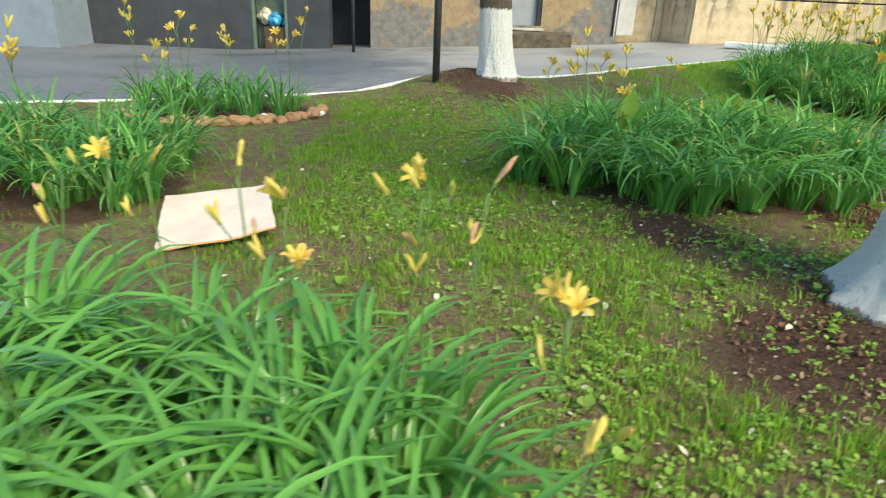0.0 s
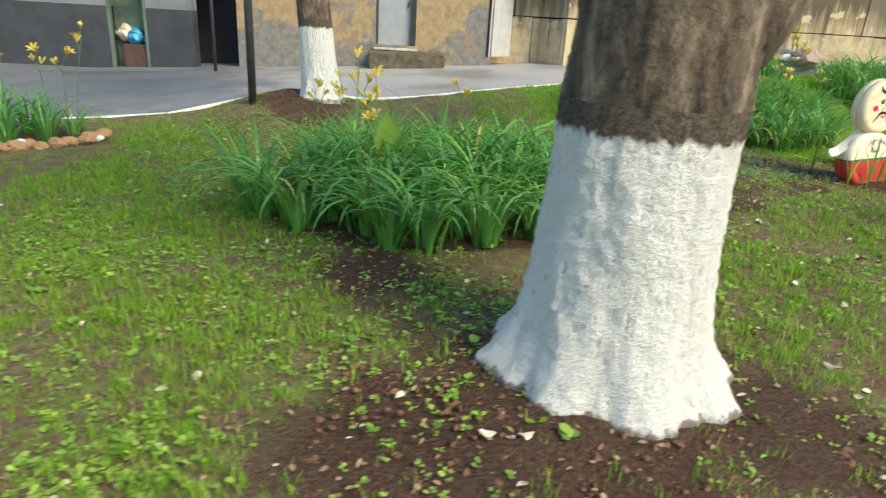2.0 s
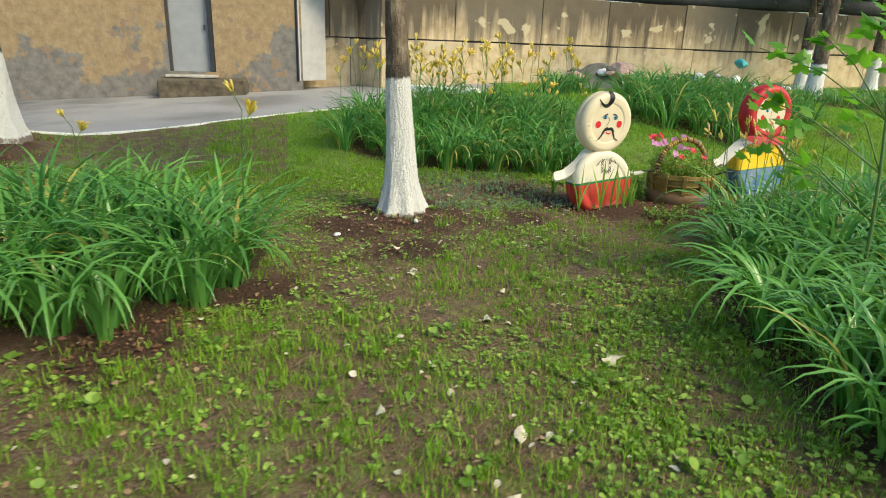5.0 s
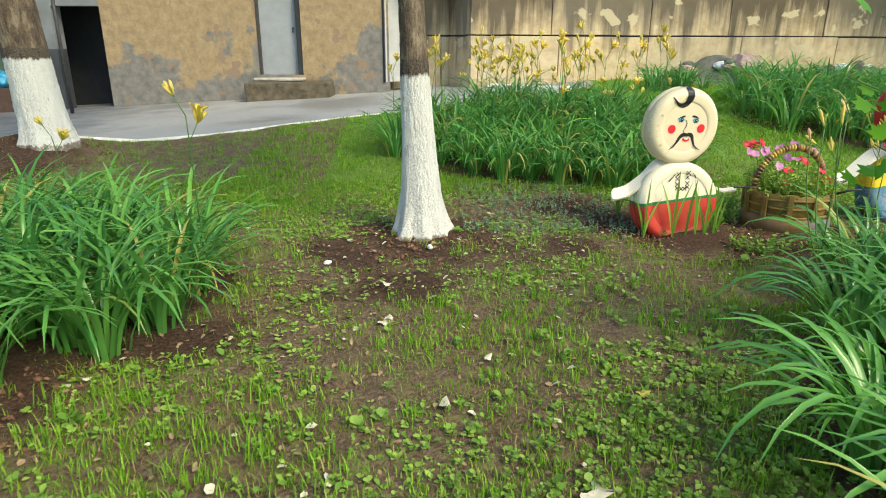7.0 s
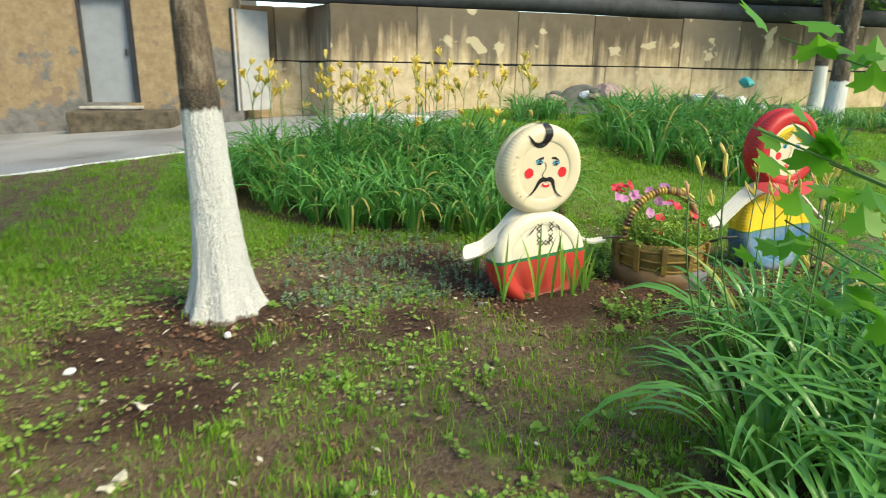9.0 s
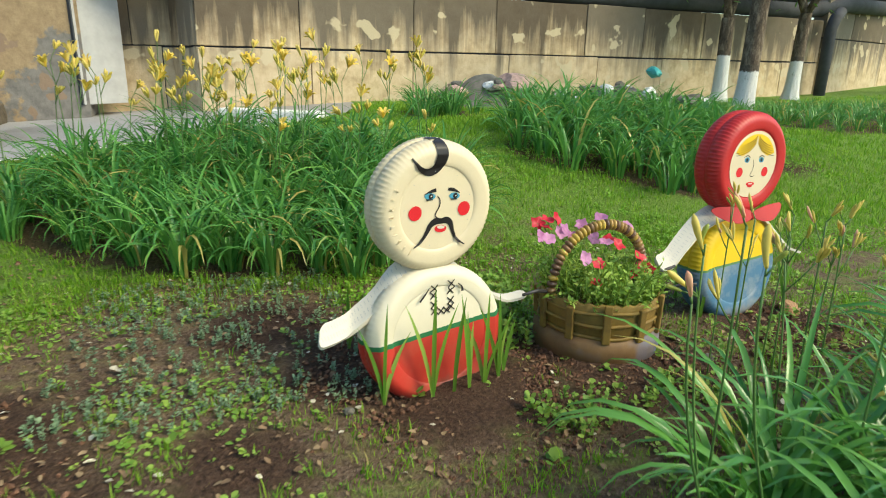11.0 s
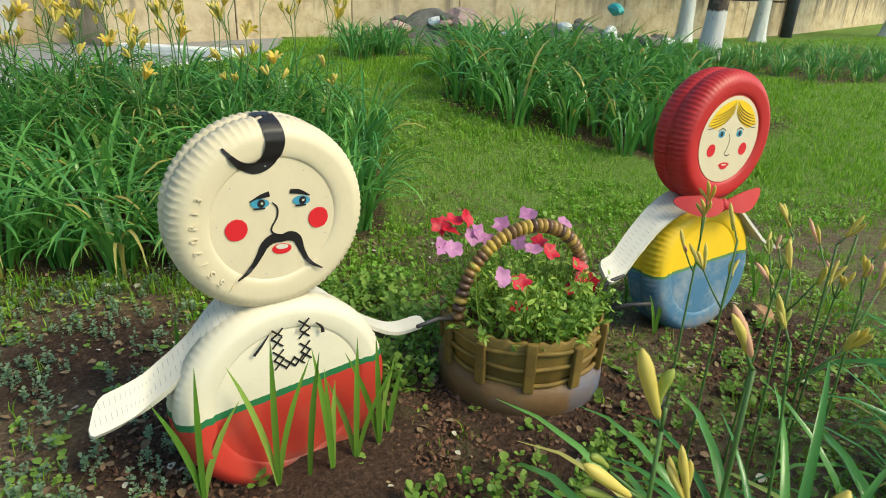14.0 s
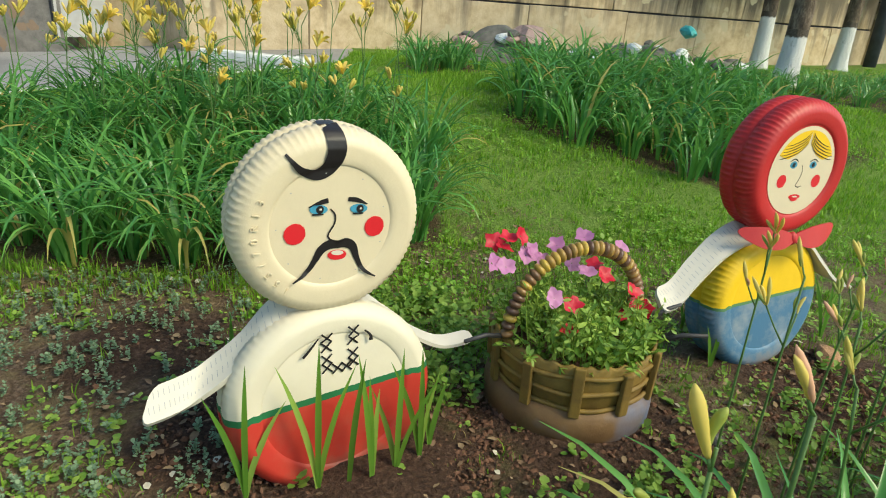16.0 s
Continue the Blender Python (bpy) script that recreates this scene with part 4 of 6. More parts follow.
# ---- tyre figures ----
def tyre(R=0.305, w=0.092, segs=240, tread=True, inner=0.212, disc=True, disc_in=0.009, groove=0.003):
    """A tyre about the y axis, its face towards -y; the hole is closed by a round board. Returns vertices and faces with a tag: t(yre), d(isc)."""
    prof = [(inner, -w + disc_in + 0.01), (inner + 0.004, -w + 0.012), (inner + 0.018, -w), (inner + 0.035, -w + 0.004), (R - 0.055, -w - 0.006), (R - 0.03, -w + 0.004),
            (R - 0.010, -w + 0.022), (R - 0.002, -w + 0.040), (R, -w + 0.06), (R, -0.012), (R - 0.008, -0.008), (R - 0.008, 0.008), (R, 0.012), (R, w - 0.06),
            (R - 0.002, w - 0.040), (R - 0.010, w - 0.022), (R - 0.03, w - 0.004), (R - 0.055, w + 0.006), (inner + 0.03, w), (inner, w - 0.02)]
    n = len(prof)
    vs, fs, tags = [], [], []
    for k in range(segs):
        a = 2 * math.pi * k / segs
        for r, y in prof:
            rr = r
            if tread and r > R - (0.005 if groove < 0.004 else 0.02) and 0.01 < abs(y) and k % 3 == (0 if y < 0 else 1):
                rr = r - groove
            vs.append((rr * math.cos(a), y, rr * math.sin(a)))
    for k in range(segs):
        k2 = (k + 1) % segs
        for j in range(n - 1):
            fs.append((k * n + j, k2 * n + j, k2 * n + j + 1, k * n + j + 1))
            tags.append("t")
    if disc:
        for yy, flip in ((-w + disc_in, False), (w - disc_in, True)):
            c = len(vs)
            vs.append((0, yy, 0))
            ring = []
            for k in range(segs):
                a = 2 * math.pi * k / segs
                ring.append(len(vs))
                vs.append(((inner + 0.012) * math.cos(a), yy, (inner + 0.012) * math.sin(a)))
            for k in range(segs):
                f = (c, ring[k], ring[(k + 1) % segs])
                fs.append(f[::-1] if flip else f)
                tags.append("d")
    return vs, fs, tags


def stroke(points, widths, y):
    """A flat painted stroke in the x-z plane at depth y."""
    P = [Vector((p[0], 0, p[1])) for p in points]
    if isinstance(widths, (int, float)):
        widths = [widths] * len(P)
    vs, fs = [], []
    for i, p in enumerate(P):
        d = (P[min(i + 1, len(P) - 1)] - P[max(i - 1, 0)]).normalized()
        s = Vector((-d.z, 0, d.x)) * widths[i] / 2
        yy = y(p) if callable(y) else y
        vs += [(p.x - s.x, yy, p.z - s.z), (p.x + s.x, yy, p.z + s.z)]
    for i in range(len(P) - 1):
        fs.append((2 * i, 2 * i + 1, 2 * i + 3, 2 * i + 2))
    return vs, fs


def face_depth(r, yd, w=0.092):
    """Depth of the tyre's front, paint laid just over it, at radius r."""
    return float(np.interp(r, (0.0, 0.183, 0.191, 0.206, 0.25, 0.279, 0.299, 0.307, 0.311), (yd, yd, -w + 0.006, -w - 0.003, -w - 0.009, -w - 0.002, -w + 0.018, -w + 0.036, -w + 0.06)))


def laid_stroke(points, widths, yd):
    """A painted stroke that follows the relief of board and tyre."""
    P = [Vector((p[0], 0, p[1])) for p in points]
    vs, fs = [], []
    for i, p in enumerate(P):
        d = (P[min(i + 1, len(P) - 1)] - P[max(i - 1, 0)]).normalized()
        s = Vector((-d.z, 0, d.x)) * widths[i]
        for k in range(7):
            q = p + s * (k / 6 - 0.5)
            vs.append((q.x, face_depth(q.length, yd), q.z))
    for i in range(len(P) - 1):
        for k in range(6):
            a = i * 7 + k
            fs.append((a, a + 1, a + 8, a + 7))
    return vs, fs


def blob(cx, cz, rx, rz, y, n=28, seed=0, rough=0.0):
    vs = [(cx, y, cz)]
    for k in range(n):
        a = 2 * math.pi * k / n
        q = 1 + rough * noise.noise(Vector((math.cos(a) * 3, math.sin(a) * 3, seed)))
        vs.append((cx + rx * q * math.cos(a), y, cz + rz * q * math.sin(a)))
    return vs, [(0, 1 + k, 1 + (k + 1) % n) for k in range(n)]


def smooth_line(ctrl, n=24):
    """Points on a smooth curve through the control points (x, z, width)."""
    c = np.array(ctrl, float)
    t = np.linspace(0, len(c) - 1, n)
    out = []
    for u in t:
        i = min(int(u), len(c) - 2)
        f = u - i
        p0, p1, p2, p3 = c[max(i - 1, 0)], c[i], c[i + 1], c[min(i + 2, len(c) - 1)]
        out.append(0.5 * (2 * p1 + (p2 - p0) * f + (2 * p0 - 5 * p1 + 4 * p2 - p3) * f * f + (3 * p1 - p0 - 3 * p2 + p3) * f ** 3))
    return [(o[0], o[1]) for o in out], [max(o[2], 0.001) for o in out]


def place(verts, m):
    return [m @ Vector(v) for v in verts]


def strip_arm(sp, pts, width, thick, mat, across, shape=None, dash=None):
    """A bent strip of tread rubber along pts; across: the direction of its width."""
    w = Vector(across).normalized() * width / 2
    n = len(pts)
    rows = [[], [], [], []]
    for i, p in enumerate(pts):
        p = Vector(p)
        d = (Vector(pts[min(i + 1, n - 1)]) - Vector(pts[max(i - 1, 0)])).normalized()
        nn = d.cross(w).normalized() * thick / 2
        k = shape(i / (n - 1)) if shape else (1.0 - 0.15 * (i / (n - 1)) ** 2) * (1 - 0.5 * max(0.0, (i / (n - 1) - 0.93) / 0.07) ** 2)
        if dash is not None and 3 < i < n - 2:
            for s0 in (-0.55, 0.25):
                o = p + w * k * s0 - nn * 1.04
                e = o + w * k * 0.42 + d * 0.010
                sp.add([o, e, e + d * 0.0025, o + d * 0.0025], [(0, 1, 2, 3)], dash)
                o, e = (c + nn * 2.08 for c in (o, e))
                sp.add([o, e, e + d * 0.0025, o + d * 0.0025], [(0, 1, 2, 3)], dash)
        for q, c in zip(rows, (p - w * k - nn, p + w * k - nn, p + w * k + nn, p - w * k + nn)):
            q.append(c)
    for j in range(4):
        a, b = rows[j], rows[(j + 1) % 4]
        sp.add([v for pair in zip(a, b) for v in pair], [(2 * i, 2 * i + 1, 2 * i + 3, 2 * i + 2) for i in range(n - 1)], mat)
    for e in (0, n - 1):
        sp.add([q[e] for q in rows], [(0, 1, 2, 3)], mat)


def bend(ctrl, n=34):
    c = [(p[0], p[1], p[2]) for p in ctrl]
    out = []
    for u in np.linspace(0, len(c) - 1, n):
        i = min(int(u), len(c) - 2)
        f = u - i
        p0, p1, p2, p3 = (np.array(c[max(i - 1, 0)]), np.array(c[i]), np.array(c[i + 1]), np.array(c[min(i + 2, len(c) - 1)]))
        out.append(tuple(0.5 * (2 * p1 + (p2 - p0) * f + (2 * p0 - 5 * p1 + 4 * p2 - p3) * f * f + (3 * p1 - p0 - 3 * p2 + p3) * f ** 3)))
    return out


def body_paint(name, upper, belt, lower, z1, z2, worn):
    """Paint in three bands by height on the body tyre."""
    k = Nodes(name, 0.5, 0, 0.4)
    z = k.split()[2]
    wob = k.math('MULTIPLY', k.math('SUBTRACT', k.noise(25, 4), 0.5), 0.010)
    zz = k.math('ADD', k.math('ADD', z, wob), k.math('MULTIPLY', k.split()[0], -0.07))
    f = k.noise(6, 6, 0.65)
    up = k.mix(k.ramp(f, [(0.35, (0, 0, 0)), (0.75, (0.4,) * 3)]), upper, tuple(x * 0.78 for x in upper))
    lo = k.mix(k.ramp(f, [(0.45, (0, 0, 0)), (0.72, (0.65,) * 3)]), lower, worn)
    c = k.mix(k.math('GREATER_THAN', zz, z1), lo, belt)
    c = k.mix(k.math('GREATER_THAN', zz, z2), c, up)
    dirt = k.math('ADD', k.math('MULTIPLY', z, -6.5), k.math('MULTIPLY', f, 1.6))
    c = k.mix(k.ramp(dirt, [(0.35, (0, 0, 0)), (0.95, (0.75,) * 3)]), c, (0.14, 0.085, 0.06))
    k.color(c)
    k.bump(k.math('ADD', f, k.math('MULTIPLY', k.noise(45, 5), 0.5)), 0.25, 0.006)
    return k.m


def build_man():
    mats = [MAT["cream"], body_paint("man_body_paint", (0.69, 0.62, 0.48), (0.025, 0.15, 0.055), (0.47, 0.036, 0.024), 0.285, 0.308, (0.42, 0.10, 0.06)),
            MAT["black"], MAT["cheek"], MAT["eye_blue"], MAT["white"], MAT["sheet"]]
    sp = Soup()
    v, f, tg = tyre(0.309, inner=0.188, groove=0.005)
    H = pose(0.012, 0.09, 0.890, 2, 0, 11)
    sp.add(place(v, H), f, 0)
    yd = -0.092 + 0.009 - 0.003
    ys = -0.092 - 0.009
    def put(vf, mat, turn=radians(6), k=0.93):
        ca, sa = math.cos(turn), math.sin(turn)
        sp.add(place([(k * (x * ca + z * sa) + 0.14 * (1 - k), y, k * (z * ca - x * sa) + 0.10 * (1 - k)) for x, y, z in vf[0]], H), vf[1], mat)
    # moustache, brows, nose, eyes, cheeks, lips
    for c in ([(0.022, -0.074, 0.024), (-0.012, -0.072, 0.034), (-0.040, -0.092, 0.030), (-0.058, -0.130, 0.022), (-0.082, -0.170, 0.016), (-0.130, -0.205, 0.005)],
              [(0.012, -0.074, 0.024), (0.045, -0.066, 0.034), (0.072, -0.080, 0.030), (0.092, -0.122, 0.020), (0.120, -0.165, 0.014), (0.166, -0.190, 0.005)]):
        put(laid_stroke(*smooth_line(c, 40), yd), 2)
    for c in ([(-0.034, 0.084, 0.018), (-0.060, 0.076, 0.015), (-0.098, 0.058, 0.004)], [(0.034, 0.090, 0.015), (0.066, 0.088, 0.016), (0.105, 0.074, 0.004)]):
        put(laid_stroke(*smooth_line(c, 14), yd), 2)
    for ex, ez in ((-0.064, 0.052), (0.076, 0.058)):
        put(blob(ex, ez, 0.031, 0.016, yd, seed=ex), 4)
        put(blob(ex + 0.004, ez, 0.013, 0.014, yd - 0.001), 2)
        put(blob(ex + 0.006, ez + 0.001, 0.004, 0.004, yd - 0.002), 5)
        put(stroke([(ex - 0.020, ez - 0.018), (ex + 0.018, ez - 0.016)], 0.006, yd - 0.001), 2)
    for ex, ez in ((-0.136, -0.034), (0.142, -0.006)):
        put(blob(ex, ez, 0.036, 0.037, yd, seed=3 + ex, rough=0.06), 3)
    put(laid_stroke(*smooth_line([(-0.024, 0.055, 0.004), (-0.006, 0.036, 0.006), (-0.004, 0.004, 0.006), (-0.021, -0.034, 0.006), (-0.014, -0.052, 0.006), (0.010, -0.060, 0.006), (0.030, -0.058, 0.007), (0.040, -0.050, 0.004)], 30), yd), 2)
    put(blob(0.019, -0.110, 0.034, 0.019, yd + 0.0005), 3)
    put(blob(0.019, -0.102, 0.022, 0.009, yd - 0.0005), 5)
    # forelock over the rim, down to the board and up again
    put(laid_stroke(*smooth_line([(0.000, 0.3102, 0.055), (0.006, 0.275, 0.060), (0.006, 0.235, 0.058), (-0.012, 0.195, 0.050), (-0.050, 0.172, 0.036), (-0.095, 0.186, 0.024), (-0.125, 0.215, 0.014), (-0.145, 0.240, 0.008)], 44), yd), 2, 0.0, 1.0)
    vs, fs = [], []
    for i in range(9):
        for x in np.linspace(-0.03, 0.027, 7):
            vs.append((x, -0.034 + 0.05 * i / 8, math.sqrt(0.3112 ** 2 - x * x)))
    for i in range(8):
        for k in range(6):
            fs.append((i * 7 + k, i * 7 + k + 1, i * 7 + k + 8, i * 7 + k + 7))
    put((vs, fs), 2, 0.0, 1.0)
    for i in range(9):
        a = 2 * math.pi * i / 9 + 0.3
        put(blob(0.176 * math.cos(a), 0.176 * math.sin(a), 0.0024, 0.0022, yd - 0.001, 8), 6, 0.0, 1.0)
    # raised lettering on the sidewall
    for i, ch in enumerate("155/70R13"):
        if ch == " ":
            continue
        cu = bpy.data.curves.new("letter", 'FONT')
        cu.body, cu.size, cu.extrude, cu.align_x = ch, 0.034, 0.0016, 'CENTER'
        tmp = bpy.data.objects.new("letter", cu)
        me = tmp.to_mesh()
        a = radians(232 - 9.6 * i)
        cx, cz = 0.232 * math.cos(a), 0.232 * math.sin(a)
        M = Matrix.Translation((cx, -0.101, cz)) @ Matrix.Rotation(-(a - math.pi / 2), 4, 'Y') @ Matrix.Rotation(math.pi / 2, 4, 'X')
        cv = [M @ q.co for q in me.vertices]
        cv = [(c.x, face_depth(math.hypot(c.x, c.z), yd) + (-0.0012 if c.y < -0.101 else 0.004), c.z) for c in cv]
        sp.add(place(cv, H), [tuple(q.vertices) for q in me.polygons], 0)
        tmp.to_mesh_clear()
        bpy.data.objects.remove(tmp)
    # body
    v, f, tg = tyre(0.335, 0.098, inner=0.225)
    B = pose(0.022, 0.06, 0.262, -8, 0, 12) @ Matrix.Diagonal((1.10, 1.06, 1.02, 1))
    sp.add(place(v, B), f, 1)
    yb = -0.098 - 0.0085
    def putb(vf, mat):
        sp.add(place(vf[0], B), vf[1], mat)
    def cross(cx, cz, s):
        def dep(q):
            return yb if q.length > 0.226 else -0.098 + 0.009 - 0.004
        putb(stroke([(cx - s, cz - s), (cx, cz), (cx + s, cz + s)], 0.006, dep), 2)
        putb(stroke([(cx - s, cz + s), (cx, cz), (cx + s, cz - s)], 0.006, dep), 2)
    for cx, cz in ((-0.042, 0.235), (-0.042, 0.20), (-0.042, 0.155), (-0.042, 0.125), (0.035, 0.245), (0.035, 0.21), (0.035, 0.16), (0.035, 0.13), (-0.012, 0.118), (0.014, 0.118)):
        cross(cx * 1.1 + 0.018, cz * 0.98, 0.017)
    putb(stroke(*smooth_line([(-0.055, 0.236, 0.004), (-0.08, 0.206, 0.008), (-0.105, 0.180, 0.009)], 8), yb), 2)
    putb(stroke(*smooth_line([(0.092, 0.235, 0.005), (0.110, 0.215, 0.009), (0.112, 0.195, 0.014)], 8), yb), 2)
    # arms of tread strip
    strip_arm(sp, bend([(-0.02, 0.08, 0.606), (-0.16, 0.06, 0.565), (-0.275, 0.035, 0.45), (-0.38, 0.02, 0.375), (-0.46, -0.03, 0.360), (-0.545, -0.07, 0.355)]), 0.150, 0.020, 5, (0.2, 0.85, 0.5), None, 6)
    strip_arm(sp, bend([(0.02, 0.12, 0.608), (0.16, 0.13, 0.57), (0.28, 0.15, 0.46), (0.38, 0.17, 0.38), (0.48, 0.18, 0.335), (0.60, 0.19, 0.345)]), 0.085, 0.014, 5, (-0.1, 1, 0.1))
    ob = sp.ob("tyre_man", mats)
    ob.matrix_world = pose(7.22, 7.36, -0.012)
    tagged(ob, "garden figure of painted car tyres, white with red base, moustached", "tyre figure", "tyre figures")


build_man()


def build_woman():
    mats = [MAT["red"], body_paint("woman_body_paint", (0.82, 0.52, 0.015), (0.10, 0.22, 0.09), (0.07, 0.17, 0.29), 0.345, 0.360, (0.44, 0.43, 0.40)),
            MAT["cream"], MAT["black"], MAT["cheek"], MAT["eye_blue"], MAT["yellow"], MAT["white"], MAT["sheet"]]
    sp = Soup()
    v, f, tg = tyre(0.309, 0.100, inner=0.197, groove=0.007)
    H = pose(0.0, 0.07, 0.965, 0, 2, 6)
    sp.add(place(v, H), f, 0)
    yd = -0.100 + 0.009 - 0.003
    def put(vf, mat):
        sp.add(place([(0.92 * x, y, 0.92 * z) for x, y, z in vf[0]], H), vf[1], mat)
    put(blob(0, 0, 0.216, 0.216, yd + 0.001, 64), 2)
    # hair: two yellow locks with dark strands
    for sgn in (-1, 1):
        vs = [(0.0, yd, 0.194)]
        n = 14
        for i in range(n + 1):
            a = math.radians(90 - sgn * 68 * i / n)
            vs.append((0.196 * math.cos(a), yd, 0.196 * math.sin(a)))
        vs += [(sgn * 0.12, yd, 0.055), (sgn * 0.06, yd, 0.082), (sgn * 0.01, yd, 0.13)]
        put((vs, [tuple(range(len(vs)))]), 6)
        for k in range(5):
            p, w = smooth_line([(sgn * 0.008, 0.185 - 0.012 * k, 0.002), (sgn * (0.04 + 0.004 * k), 0.155 - 0.016 * k, 0.005), (sgn * (0.10 + 0.012 * k), 0.128 - 0.017 * k, 0.004), (sgn * min(0.145 + 0.012 * k, 0.182), 0.118 - 0.015 * k, 0.002)], 12)
            put(stroke(p, w, yd - 0.001), 3)
        put(blob(sgn * 0.068, 0.030, 0.024, 0.018, yd), 5)
        put(blob(sgn * 0.068, 0.030, 0.010, 0.012, yd - 0.001), 3)
        p, w = smooth_line([(sgn * 0.040, 0.045, 0.004), (sgn * 0.068, 0.058, 0.006), (sgn * 0.098, 0.045, 0.003)], 10)
        put(stroke(p, w, yd), 3)
        put(blob(sgn * 0.120, -0.050, 0.030, 0.032, yd, seed=sgn), 4)
    p, w = smooth_line([(-0.010, 0.030, 0.003), (0.004, 0.0, 0.004), (-0.004, -0.045, 0.004), (-0.016, -0.070, 0.004), (0.004, -0.080, 0.005), (0.026, -0.074, 0.003)], 16)
    put(stroke(p, w, yd), 3)
    put(blob(0.0, -0.128, 0.040, 0.013, yd, seed=2), 4)
    put(blob(0.0, -0.137, 0.026, 0.014, yd - 0.0005), 4)
    put(blob(0.0, -0.127, 0.018, 0.004, yd - 0.001), 7)
    # kerchief knot
    for sgn, L, zt in ((-1, 0.27, 0.70), (1, 0.27, 0.705)):
        path = bend([(0.0, -0.085, 0.672), (sgn * 0.3 * L, -0.092, 0.672), (sgn * 0.65 * L, -0.075, 0.682), (sgn * L, -0.035, zt)], 16)
        strip_arm(sp, path, 0.078, 0.010, 0, (0, 0.3, 1), lambda u: 0.12 + 1.15 * math.sin(math.pi * min(1.0, u)) ** 0.75)
    bm = bmesh.new()
    bmesh.ops.create_icosphere(bm, subdivisions=2, radius=0.024)
    sp.add([(q.co.x, q.co.y - 0.075, q.co.z * 1.4 + 0.668) for q in bm.verts], [tuple(x.index for x in fc.verts) for fc in bm.faces], 0)
    bm.free()
    v, f, tg = tyre(0.345, 0.105, inner=0.225, groove=0.005)
    B = pose(0.0, 0.06, 0.315, -6, 0, 6)
    sp.add(place(v, B), f, 1)
    strip_arm(sp, bend([(-0.02, 0.06, 0.672), (-0.17, 0.05, 0.655), (-0.30, 0.03, 0.60), (-0.44, -0.01, 0.505), (-0.56, -0.06, 0.43), (-0.66, -0.09, 0.415)]), 0.15, 0.020, 7, (0.15, 0.85, 0.45), None, 8)
    strip_arm(sp, bend([(0.02, 0.06, 0.672), (0.17, 0.05, 0.62), (0.29, 0.03, 0.51), (0.37, 0.0, 0.43), (0.47, -0.03, 0.39)]), 0.13, 0.014, 7, (-0.2, 1, 0.1))
    ob = sp.ob("tyre_woman", mats)
    ob.matrix_world = pose(9.33, 7.63, 0.0)
    tagged(ob, "garden figure of painted tyres with red kerchief and yellow blouse", "tyre figure", "tyre figures")


build_woman()


# ---- flower basket made from tyres ----
def ring(sp, prof, segs, mat=0, closed=False, wave=None):
    n = len(prof)
    vs, fs = [], []
    for k in range(segs):
        a = 2 * math.pi * k / segs
        for j, (r, z) in enumerate(prof):
            dz = wave(j, k, a) if wave else 0.0
            vs.append((r * math.cos(a), r * math.sin(a), z + dz))
    for k in range(segs):
        k2 = (k + 1) % segs
        for j in range(n if closed else n - 1):
            j2 = (j + 1) % n
            fs.append((k * n + j, k2 * n + j, k2 * n + j2, k * n + j2))
    sp.add(vs, fs, mat)


